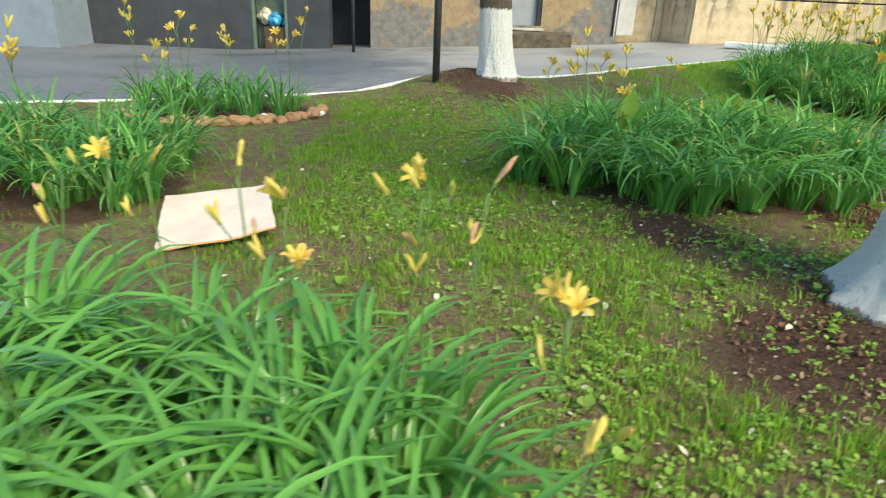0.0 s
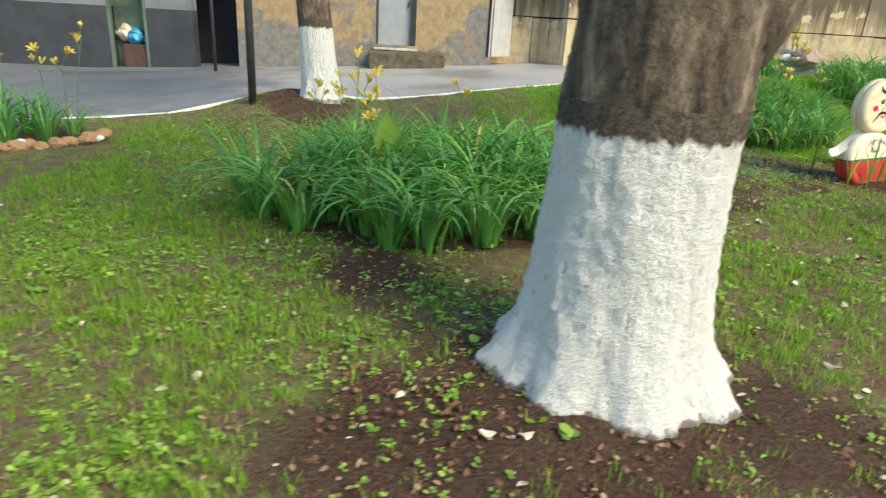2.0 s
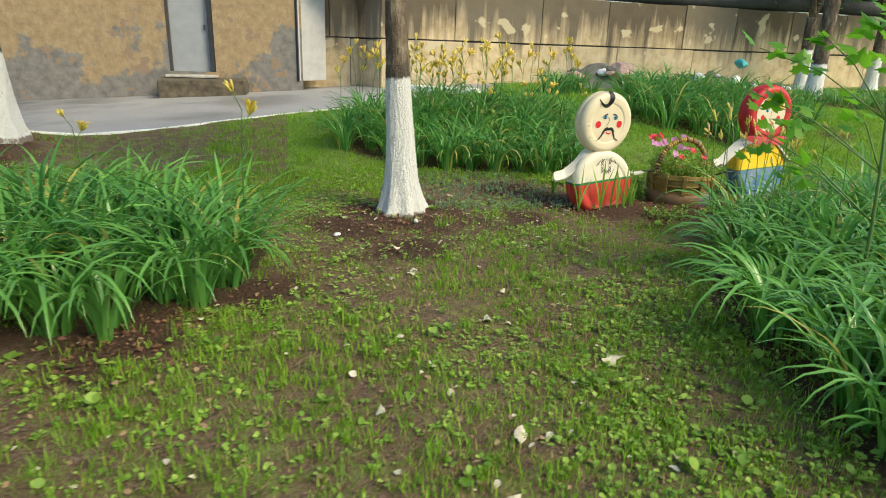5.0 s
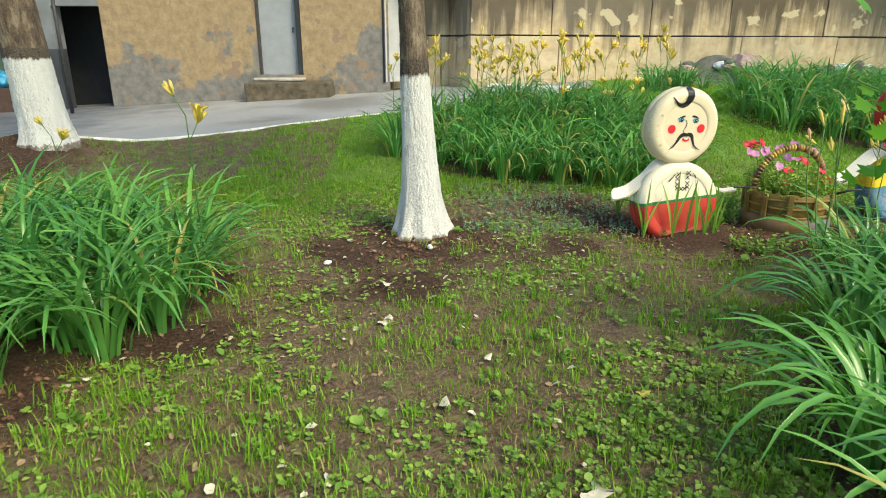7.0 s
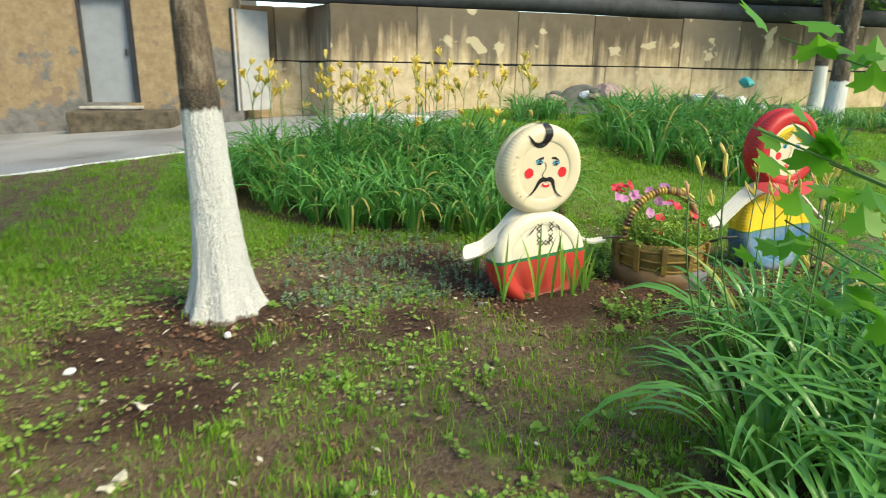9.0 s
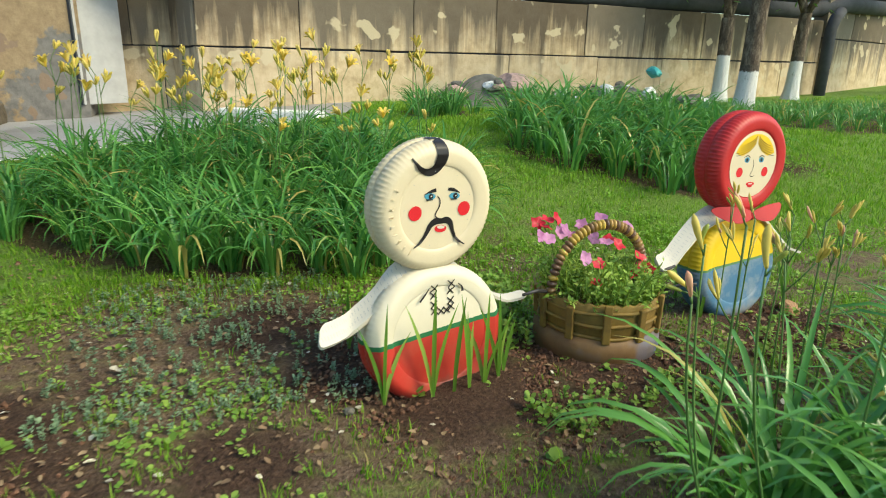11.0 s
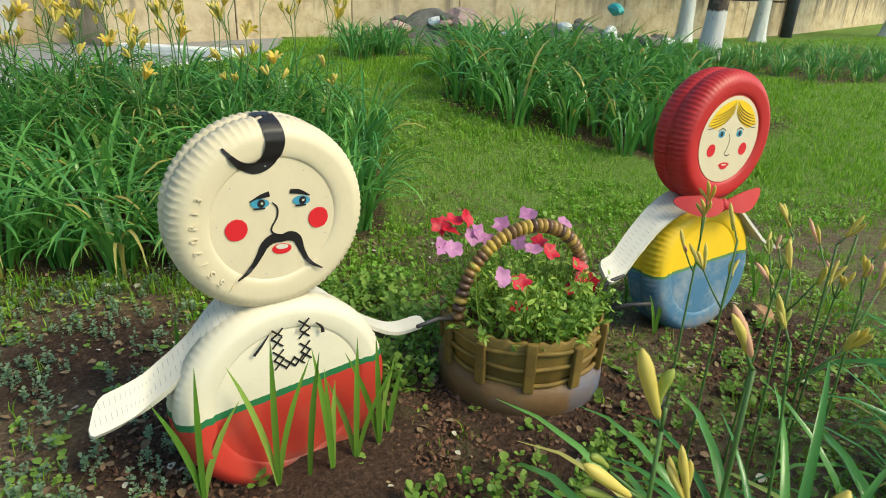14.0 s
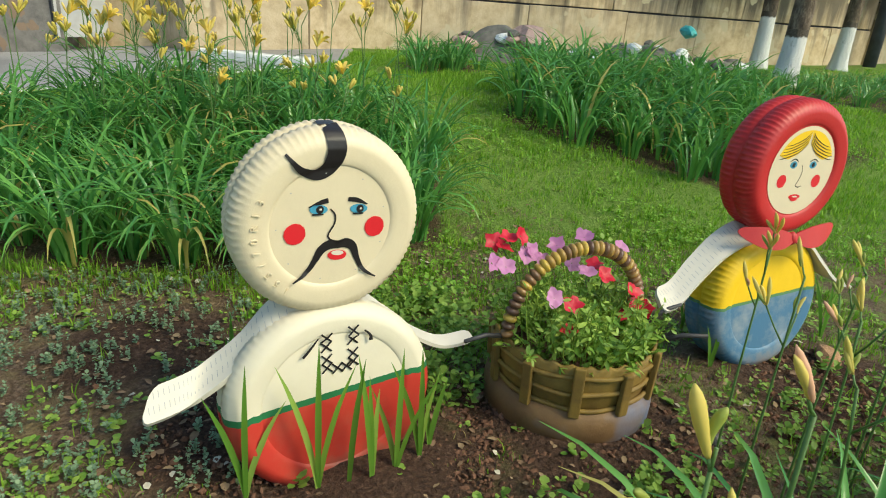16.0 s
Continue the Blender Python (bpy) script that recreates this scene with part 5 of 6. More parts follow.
def build_basket():
    root = tagged(empty("flower_basket", pose(8.265, 7.52, -0.085) @ Matrix.Diagonal((1.10, 1.10, 1.20, 1))), "ochre brown planter basket cut from two tyres, standing on soil", "planter")
    sp = Soup()
    prof = [(0.24, -0.04), (0.285, -0.03), (0.306, 0.01), (0.314, 0.05), (0.316, 0.085), (0.313, 0.088), (0.313, 0.092), (0.316, 0.095), (0.318, 0.145), (0.312, 0.178), (0.290, 0.198), (0.25, 0.205)]
    ring(sp, prof, 120)
    sp.ob("tyre_base", MAT["basket_base"], root)
    sp = Soup()
    def wave(j, k, a):
        return 0.012 * abs(((k / 5.0) % 1.0) - 0.5) * 2 if j in (3, 4, 5) else 0.0
    ring(sp, [(0.262, 0.17), (0.282, 0.20), (0.292, 0.27), (0.298, 0.345), (0.290, 0.352), (0.284, 0.345), (0.27, 0.22)], 150, wave=wave)
    tagged(sp.ob("wall", MAT["basket"], root), "ochre tread strip wall with scalloped rim")
    for z, r in ((0.205, 0.290), (0.262, 0.297), (0.318, 0.300)):
        pts = [((r + 0.004 * math.sin(7 * a + z * 40)) * math.cos(a), (r + 0.004 * math.sin(7 * a + z * 40)) * math.sin(a), z + 0.004 * math.sin(3 * a + z * 20)) for a in np.linspace(0, 2 * math.pi, 73)]
        v, f = tube(pts, [0.0085] * len(pts), 8)
        mesh_ob("hoop", v, f, MAT["basket"], root)
    for k in range(11):
        a = 2 * math.pi * k / 11 + 0.28
        bm = box_bm(-0.008, 0.014, -0.019, 0.019, 0.185, 0.365 if k % 2 else 0.335, 0.006, 0.002)
        ob = part("stave", bm, MAT["basket"], root)
        ob.matrix_local = pose(0.297 * math.cos(a), 0.297 * math.sin(a), 0, 0, 2, math.degrees(a))
    sp = Soup()
    ring(sp, [(0.001, 0.31), (0.10, 0.315), (0.20, 0.305), (0.285, 0.29)], 40)
    sp.ob("soil", MAT["clod"], root)
    # handle: beads threaded on an arch
    A, B = Vector((-0.288, -0.02, 0.33)), Vector((0.288, 0.03, 0.33))
    n = 40
    for i in range(n):
        u = i / (n - 1)
        th = math.pi * u
        c = (A + B) / 2 + (A - B) / 2 * math.cos(th) + Vector((0, 0, 0.315 * math.sin(th) ** 0.85))
        d = ((B - A) / 2 * math.sin(th) + Vector((0, 0, 0.30 * math.cos(th)))).normalized()
        bm = bmesh.new()
        bmesh.ops.create_uvsphere(bm, u_segments=14, v_segments=8, radius=1.0)
        bmesh.ops.scale(bm, vec=(0.026, 0.026, 0.0145), verts=bm.verts)
        ob = part("bead", bm, MAT["bead"], root, smooth=True)
        q = d.to_track_quat('Z', 'Y').to_matrix().to_4x4()
        ob.matrix_local = Matrix.Translation(c) @ q @ pose(0, 0, 0, 0, 0, 37 * i)
    for p0, p1 in (((-0.30, -0.02, 0.36), (-0.46, -0.06, 0.375)), ((0.28, -0.13, 0.34), (0.42, -0.22, 0.39)), ((0.30, -0.02, 0.36), (0.44, -0.03, 0.42))):
        v, f = tube([p0, [(a + b) / 2 + 0.008 for a, b in zip(p0, p1)], p1], [0.009, 0.008, 0.007], 7)
        tagged(mesh_ob("wire_end", v, f, MAT["iron"], root), "dark bent wire end")
    # petunias
    rng = random.Random(77)
    pet = tagged(empty("petunias", pose(8.27, 7.515, 0.285)), "red and pink petunias in the tyre basket", "flowers")
    sp = Soup()
    for i in range(300):
        a, r = rng.uniform(0, 6.28), 0.29 * math.sqrt(rng.random())
        base = Vector((r * math.cos(a), r * math.sin(a), 0))
        tall = 0.30 if base.x < -0.05 else 0.22
        tip = base * 1.2 + Vector((rng.gauss(0, 0.04), rng.gauss(0, 0.04), rng.uniform(0.05, tall)))
        pts = [base, (base + tip) / 2 + Vector((rng.gauss(0, 0.015), rng.gauss(0, 0.015), 0.01)), tip]
        sp.add(*tube(pts, [0.0024] * 3, 4, False))
        for j in range(12):
            p = pts[0].lerp(pts[2], rng.uniform(0.25, 1.05))
            M = Euler((rng.uniform(-0.9, 0.9), rng.uniform(-0.9, 0.9), rng.uniform(0, 6.3))).to_matrix()
            s = rng.uniform(0.011, 0.023)
            sp.add([p + M @ Vector(q) * s for q in ((0, 0, 0), (0.8, -0.42, 0.1), (1.5, -0.35, 0.12), (2.1, 0, 0), (1.5, 0.35, 0.12), (0.8, 0.42, 0.1))], [(0, 1, 2, 3), (0, 3, 4, 5)])
    sp.ob("foliage", MAT["petunia_leaf"], pet)
    spots = [(-0.36, 0.11, 0.41, 0), (-0.30, 0.11, 0.42, 0), (-0.25, 0.11, 0.43, 0), (-0.33, 0.08, 0.39, 0), (-0.41, 0.0, 0.37, 1), (-0.35, 0.0, 0.35, 1), (-0.19, 0.11, 0.36, 1), (-0.15, 0.11, 0.32, 1),
             (-0.22, 0.1, 0.35, 1), (0.04, 0.11, 0.41, 1), (0.22, 0.11, 0.35, 1), (0.01, 0.0, 0.30, 1), (-0.08, 0.11, 0.38, 1), (0.09, 0.0, 0.28, 0), (0.11, 0.11, 0.28, 0), (0.24, 0.0, 0.20, 0), (0.25, -0.01, 0.14, 0),
             (0.31, -0.01, 0.12, 0), (0.21, -0.02, 0.10, 0), (-0.20, -0.13, 0.27, 2), (-0.115, -0.13, 0.23, 0), (-0.13, -0.15, 0.13, 0), (0.0, 0.11, 0.30, 1)]
    for x, y, z, c in spots:
        vs, fs = [(0, 0, 0)], []
        n = 20
        for k in range(n):
            a = 2 * math.pi * k / n
            r = 0.036 * (1 + 0.14 * math.cos(5 * a))
            vs.append((r * 0.55 * math.cos(a), r * 0.55 * math.sin(a), 0.010))
            vs.append((r * math.cos(a), r * math.sin(a), 0.013 + 0.005 * math.sin(3 * a + x * 30)))
        for k in range(n):
            k2 = (k + 1) % n
            fs += [(0, 1 + 2 * k, 1 + 2 * k2), (1 + 2 * k, 2 + 2 * k, 2 + 2 * k2, 1 + 2 * k2)]
        M = Euler((rng.uniform(0.2, 1.2), rng.uniform(-0.5, 0.5), rng.uniform(-0.9, 0.9))).to_matrix()
        sp = Soup()
        sp.add([Vector((x, y, z)) + M @ Vector(v) * rng.uniform(0.85, 1.15) for v in vs], fs)
        sp.add(*tube([Vector((x, y, z)), Vector((x * 0.9, y * 0.9, z - 0.05))], [0.004, 0.002], 5), 1)
        sp.ob("flower", [MAT[("petunia_red", "petunia_pink", "petunia_pink")[c]], MAT["stalk"]], pet)


build_basket()


# ---- sword-leaved shoots in front of the tyre man ----
def shoot(x, y, h, n, seed, width=0.027):
    rng = random.Random(seed)
    root = tagged(empty("iris_shoot", pose(x, y, float(land(x, y)))), "young sword-leaved shoot in the soil beside the tyre figure", "plant", "sword-leaved shoots")
    for i in range(n):
        sp = Soup()
        L = h * rng.uniform(0.65, 1.0) if i else h
        lean = rng.uniform(-0.30, 0.42) if i else rng.uniform(-0.12, 0.22)
        s = 6
        vs, fs = [], []
        face = rng.uniform(-0.5, 0.5)
        w0 = Vector((math.cos(face), math.sin(face), 0))
        for j in range(s + 1):
            u = j / s
            w = width * (0.5 + 1.1 * u - 1.6 * u ** 2.6) * 0.5
            c = Vector((lean * L * u * (0.4 + 0.6 * u), rng.uniform(-0.002, 0.002) + 0.02 * i * u, L * u * (1 - 0.12 * abs(lean) * u)))
            w = max(w, 0.0005)
            vs += [c - w0 * w, c + Vector((-w0.y, w0.x, 0)) * w * 0.25, c + w0 * w]
        for j in range(s):
            q = 3 * j
            fs += [(q, q + 1, q + 4, q + 3), (q + 1, q + 2, q + 5, q + 4)]
        sp.add(vs, fs)
        sp.ob("leaf", MAT["weed"] if i == 2 else MAT["swordleaf"], root)


MAT["swordleaf"] = leaf_mat("sword_leaf", (0.08, 0.22, 0.025), (0.24, 0.44, 0.06), 0.4, 0.45)
for k, (x, y, h, n) in enumerate(((6.95, 7.22, 0.50, 3), (7.18, 7.20, 0.56, 3), (7.28, 7.19, 0.50, 1), (7.36, 7.19, 0.52, 3), (7.45, 7.22, 0.50, 3), (7.55, 7.27, 0.46, 3), (7.60, 7.32, 0.30, 2), (6.92, 7.85, 0.36, 3), (9.05, 7.55, 0.25, 2), (9.9, 7.7, 0.40, 4), (9.2, 7.95, 0.35, 3))):
    shoot(x, y, h, n, 40 + k)


# ---- tall lily stalks passed close by ----
def lily_stalk(x, y, h, heads, seed, blooms=0):
    rng = random.Random(seed)
    z0 = float(land(x, y))
    root = tagged(empty("lily_stalk", pose(x, y, z0)), "tall daylily stalk with yellow buds and wilted flowers", "flower", "tall lily stalks")
    bendx, bendy = rng.uniform(-0.08, 0.08), rng.uniform(-0.05, 0.05)
    pts = [Vector((bendx * u * u, bendy * u * u, h * u)) for u in np.linspace(0, 1, 9)]
    v, f = tube(pts, [0.0042] * 5 + [0.0034] * 4, 7)
    mesh_ob("stem", v, f, MAT["stalk"], root)
    for k in range(heads):
        a = rng.uniform(0, 6.28)
        st = pts[8] if k == 0 else pts[rng.choice((6, 7))]
        d = Vector((math.cos(a) * 0.55, math.sin(a) * 0.55, 0.85)).normalized()
        e = st + d * (rng.uniform(0.05, 0.16) if k else 0.03)
        v, f = tube([st, st.lerp(e, 0.5) + Vector((0, 0, -0.004)), e], [0.003, 0.0026, 0.0026], 6)
        if k < blooms:
            fd = Vector((rng.uniform(-0.8, 0.1), rng.uniform(-0.8, -0.1), 0.75)).normalized().to_track_quat('Z', 'Y').to_matrix()
            fv, ff = flower_part("flower", k)
            mesh_ob("flower", [e + fd @ (Vector(p) * 0.8) for p in fv], ff, MAT["petal"], root)
        twig = mesh_ob("twig", v, f, MAT["stalk"], root)
        for j in range(rng.randint(2, 4)):
            dd = (d + Vector((rng.uniform(-0.42, 0.42), rng.uniform(-0.42, 0.42), rng.uniform(0.0, 0.5)))).normalized()
            q = dd.to_track_quat('Z', 'Y').to_matrix()
            kind = "wilted" if rng.random() < 0.1 else "bud"
            L = rng.uniform(0.04, 0.09)
            prof = [(0, 0.0025), (0.10, 0.0055), (0.35, 0.0075), (0.65, 0.0100), (0.85, 0.0075), (1, 0.0012)]
            v, f = tube([(0.008 * math.sin(2.5 * u + j), 0, u * L) for u, r in prof], [r * (0.34 + L * 4.2) for u, r in prof], 8)
            mesh_ob("bud", [e + q @ Vector(p) for p in v], f, MAT["wilt"] if kind == "wilted" else MAT["bud"] if L > 0.055 else MAT["greenbud"], twig)


MAT["wilt"] = leaf_mat("wilted_petal", (0.70, 0.38, 0.22), (0.85, 0.52, 0.36), 0.6, 0.3)
MAT["greenbud"] = leaf_mat("green_bud", (0.30, 0.38, 0.07), (0.48, 0.50, 0.10), 0.5, 0.3)
for k, (x, y, h, n) in enumerate(((8.53, 6.92, 0.90, 3), (8.46, 6.73, 0.88, 3), (8.64, 6.72, 0.90, 3), (8.50, 6.54, 0.86, 3), (8.78, 6.63, 0.88, 3), (8.22, 6.26, 0.86, 2), (8.92, 6.70, 0.86, 3), (8.66, 6.45, 0.92, 3),
                                  (7.60, 5.95, 1.12, 2), (7.55, 5.30, 1.00, 2), (7.78, 5.55, 1.10, 2), (8.15, 5.9, 1.0, 3), (8.5, 5.6, 0.95, 2), (8.0, 5.35, 1.05, 3), (-0.62, 1.75, 1.0, 3), (-0.95, 1.9, 0.95, 2),
                                  (-0.15, 1.6, 1.0, 3), (0.02, 1.5, 1.05, 2), (-1.4, 2.0, 0.9, 3), (-1.0, 1.2, 0.8, 2), (0.2, 1.0, 0.75, 2))):
    lily_stalk(x, y, h, n, 500 + k)
for k, (x, y, h) in enumerate(((-0.5, 1.62, 0.98), (-0.1, 1.75, 1.0), (-1.2, 2.0, 0.95), (0.25, 1.25, 0.85))):
    lily_stalk(x, y, h, 3, 560 + k, 1 if k % 3 else 2)


def tall_bud_stalk(x, y, h, base, buds):
    """A single tall stalk whose long yellow buds stand close together; buds: direction, length, ripeness."""
    root = tagged(empty("lily_stalk", pose(x, y, float(land(x, y)))), "tall daylily stalk with long closed yellow buds", "flower", "tall lily stalks")
    dx, dy = base
    pts = [Vector((dx * (1 - u) ** 2, dy * (1 - u) ** 2, h * u)) for u in np.linspace(0, 1, 10)]
    v, f = tube(pts, [0.0046 - 0.0016 * u for u in np.linspace(0, 1, 10)], 7)
    mesh_ob("stem", v, f, MAT["stalk"], root)
    for k, (d, L, ripe) in enumerate(buds):
        d = Vector(d).normalized()
        st = pts[-1] if k < 2 else pts[-2]
        e = st + d * (0.018 + 0.014 * k)
        v, f = tube([st, st.lerp(e, 0.5), e], [0.003, 0.0028, 0.003], 6)
        twig = mesh_ob("twig", v, f, MAT["stalk"], root)
        prof = [(0, 0.003), (0.08, 0.0055), (0.25, 0.0068), (0.5, 0.0092), (0.75, 0.0100), (0.9, 0.0070), (1, 0.0016)]
        q = d.to_track_quat('Z', 'Y').to_matrix()
        bv, bf = tube([(0.010 * math.sin(2.2 * u + k), 0, u * L) for u, r in prof], [r * (0.45 + L * 5.5) for u, r in prof], 12)
        mesh_ob("bud", [e + q @ Vector(p) for p in bv], bf, MAT["wilt"] if ripe == 2 else MAT["bud"] if ripe else MAT["greenbud"], twig)


tall_bud_stalk(7.50, 5.99, 1.04, (0.12, -0.12), (((-0.22, 0.25, 0.95), 0.100, 1), ((0.05, 0.05, 1.0), 0.055, 0), ((-0.8, 0.1, 0.62), 0.080, 1), ((-0.95, 0.1, 0.35), 0.045, 0), ((-0.65, 0.3, 0.6), 0.035, 0)))
tall_bud_stalk(7.34, 5.84, 0.98, (0.25, -0.15), (((-0.25, 0.1, 0.95), 0.070, 2), ((0.2, 0.4, 0.8), 0.04, 0)))
tall_bud_stalk(7.42, 5.72, 1.08, (0.30, -0.10), (((0.05, 0.05, 1.0), 0.100, 1), ((0.5, -0.2, 0.8), 0.04, 0)))


# ---- loose things on the lawn ----
def build_board():
    vs, fs = [], []
    nx, ny = 10, 12
    for lay, dz in ((0, 0.012), (1, 0.0)):
        for i in range(nx + 1):
            for j in range(ny + 1):
                u, w = i / nx, j / ny
                x, y = -0.33 + 0.66 * u, -0.42 + 0.84 * w
                z = 0.05 + 0.05 * u * u + 0.03 * w + 0.015 * noise.noise(Vector((x * 4, y * 4, 0))) - 0.05 * (1 - u) * (1 - w)
                e = 0.012 * noise.noise(Vector((x * 20, y * 20, 5)))
                vs.append((x + e, y + e, z + dz))
    m = (nx + 1) * (ny + 1)
    mi = []
    for lay in (0, 1):
        for i in range(nx):
            for j in range(ny):
                q = lay * m + i * (ny + 1) + j
                f = (q, q + ny + 1, q + ny + 2, q + 1)
                fs.append(f if lay == 0 else f[::-1])
                mi.append(0)
    edge = [i * (ny + 1) for i in range(nx + 1)] + [nx * (ny + 1) + j for j in range(1, ny + 1)] + [i * (ny + 1) + ny for i in range(nx - 1, -1, -1)] + [j for j in range(ny - 1, 0, -1)]
    for a, b in zip(edge, edge[1:] + edge[:1]):
        fs.append((a, a + m, b + m, b))
        mi.append(1)
    ob = mesh_ob("cardboard_sheet", vs, fs, [MAT["board"], MAT["boardedge"]], None, False, mi)
    ob.matrix_world = pose(-1.58, 3.98, 0.0, 0, 0, 19) @ Matrix.Diagonal((1.08, 1.03, 1, 1))
    tagged(ob, "pale warped sheet of cardboard lying on the grass", "cardboard")


build_board()


def stone_mesh(seed, sub=2):
    bm = bmesh.new()
    bmesh.ops.create_icosphere(bm, subdivisions=sub, radius=1.0)
    off = Vector((seed * 3.1, seed * 1.7, 0))
    for v in bm.verts:
        v.co *= 1 + 0.35 * noise.noise(v.co * 1.3 + off) + 0.12 * noise.noise(v.co * 3.5 + off)
    me = bpy.data.meshes.new("stone")
    bm.to_mesh(me)
    bm.free()
    return me


STONES = {}
for key, mats in (("brickbits", 4), ("stonegrey", 4), ("pinkstone", 2), ("lime", 2)):
    STONES[key] = []
    for i in range(mats):
        me = stone_mesh(len(key) + i)
        me.materials.append(MAT[key])
        STONES[key].append(me)


def stone(name, x, y, size, key, rng, label, cat, group="", sink=0.3, lift=0.0):
    ob = new(name, rng.choice(STONES[key]))
    s = [size * rng.uniform(0.7, 1.3), size * rng.uniform(0.6, 1.1), size * rng.uniform(0.45, 0.75)]
    ob.matrix_world = pose(x, y, float(land(x, y)) + s[2] * (1 - sink) + lift, rng.uniform(-15, 15), rng.uniform(-15, 15), rng.uniform(0, 360)) @ Matrix.Diagonal((*s, 1))
    return tagged(ob, label, cat, group)


rng = random.Random(21)
edge = [(-4.0, 7.35), (-3.2, 7.0), (-2.55, 7.25), (-2.05, 7.55), (-1.75, 7.95), (-1.7, 8.3)]
for (x0, y0), (x1, y1) in zip(edge, edge[1:]):
    n = int(math.hypot(x1 - x0, y1 - y0) / 0.09)
    for i in range(n):
        u = (i + 0.5) / n
        for row in range(2):
            stone("edging_stone", x0 + (x1 - x0) * u + rng.gauss(0, 0.03), y0 + (y1 - y0) * u + rng.gauss(0, 0.03) - row * 0.10, rng.uniform(0.06, 0.11), "lime" if rng.random() < 0.05 else "brickbits", rng,
                  "ochre broken stone edging a daylily bed", "stone", "bed edging stones")
# rubble heap at the foot of the wall
for i in range(90):
    x = rng.uniform(10.3, 17.5)
    y = 16.4 + (x - 6.2) * 0.05 + rng.gauss(0, 0.45)
    hump = math.exp(-((x - 11.6) / 1.0) ** 2) * 0.45 + math.exp(-((x - 14.8) / 1.3) ** 2) * 0.42
    stone("rubble", x, y, rng.uniform(0.06, 0.22), rng.choice(("stonegrey", "stonegrey", "lime", "pinkstone")), rng, "broken piece of grey rubble heaped by the wall", "rubble", "rubble heap", lift=hump * rng.random())
def hump(cx, cy, rx, ry, h, seed):
    vs, fs = [], []
    n, m = 40, 10
    for j in range(m + 1):
        r = j / m
        for k in range(n):
            a = 2 * math.pi * k / n
            x, y = cx + rx * r * math.cos(a), cy + ry * r * math.sin(a)
            z = h * (1 - sstep(0, 1, r)) * (1 + 0.5 * noise.noise(Vector((x * 2, y * 2, seed)))) - 0.03
            vs.append((x, y, float(land(x, y)) + z))
    for j in range(m):
        for k in range(n):
            fs.append((j * n + k, j * n + (k + 1) % n, (j + 1) * n + (k + 1) % n, (j + 1) * n + k))
    tagged(mesh_ob("rubble_mound", vs, fs, MAT["stonegrey"]), "low grey mound of crushed rubble by the wall", "rubble")
hump(11.6, 16.6, 1.3, 0.8, 0.55, 1)
hump(14.8, 16.8, 1.7, 0.8, 0.5, 2)
stone("boulder", 12.0, 16.2, 0.5, "pinkstone", rng, "large pinkish broken block on the rubble", "rubble", lift=0.25)
stone("plastic_bag", 15.6, 16.6, 0.16, "brickbits", rng, "small teal plastic bag on the rubble", "bag", lift=0.62).data = stone_mesh(33)
bpy.data.objects["plastic_bag"].data.materials.append(MAT["tealbag"])
s = tagged(part("white_slab", box_bm(-0.9, 0.9, -0.16, 0.16, -0.02, 0.12, 0.03, 0.012, 3), MAT["lime"]), "white painted concrete slab lying by the lane", "slab")
s.matrix_world = pose(7.3, 15.7, float(land(7.3, 15.7)), 0, 0, -35)
for i, (x, y, sz, key) in enumerate(((8.69, 7.08, 0.045, "stonegrey"), (6.78, 7.2, 0.03, "stonegrey"), (9.75, 7.52, 0.07, "brickbits"), (5.2, 6.9, 0.03, "lime"), (4.47, 6.6, 0.03, "lime"))):
    stone("stone", x, y, sz, key, rng, "small stone on the soil", "stone")


# ---- broad-leaved plant and maple sapling ----
def broad_leaf(name, parent, L, W, m, mat, seg=8, cup=0.25):
    vs, fs = [], []
    for i in range(seg + 1):
        u = i / seg
        w = W * math.sin(math.pi * min(1, u * 0.97 + 0.03)) ** 0.8 * 0.5
        c = Vector((0, -0.12 * L * u * u, L * u))
        vs += [c + Vector((-w, -cup * w, 0)), c, c + Vector((w, -cup * w, 0))]
    for i in range(seg):
        q = i * 3
        fs += [(q, q + 1, q + 4, q + 3), (q + 1, q + 2, q + 5, q + 4)]
    ob = mesh_ob(name, vs, fs, mat, parent)
    ob.matrix_local = m
    return ob


c = tagged(empty("broad_leaved_plant", pose(1.62, 6.1, float(land(1.62, 6.1)))), "bright green broad-leaved plant among the daylilies", "plant")
for i, (h, a, lean) in enumerate(((0.30, 10, 5), (0.22, 120, 25), (0.18, 240, 30), (0.1, 320, 35))):
    broad_leaf("leaf", c, 0.46 - 0.05 * i, 0.22, pose(0, 0, h, lean, 0, a), MAT["weed"])
    v, f = tube([(0, 0, 0), (0, 0, h + 0.02)], [0.012, 0.009], 6)
    mesh_ob("stem", v, f, MAT["stalk"], c)


def maple_leaf(c, M, s):
    """A five-lobed leaf as a fan of triangles, slightly folded."""
    pts = []
    for k, (ang, r) in enumerate(((-90, 0.12), (-60, 0.42), (-35, 0.75), (-15, 0.6), (5, 0.9), (25, 0.66), (50, 0.95), (65, 0.68), (90, 1.15), (115, 0.68), (130, 0.95), (155, 0.66), (175, 0.9), (195, 0.6), (215, 0.75), (240, 0.42))):
        a = radians(ang)
        pts.append(c + M @ Vector((r * math.cos(a) * s, r * math.sin(a) * s, -0.25 * s * abs(math.cos(a)) * r)))
    return [c] + pts, [(0, 1 + k, 1 + (k + 1) % len(pts)) for k in range(len(pts))]


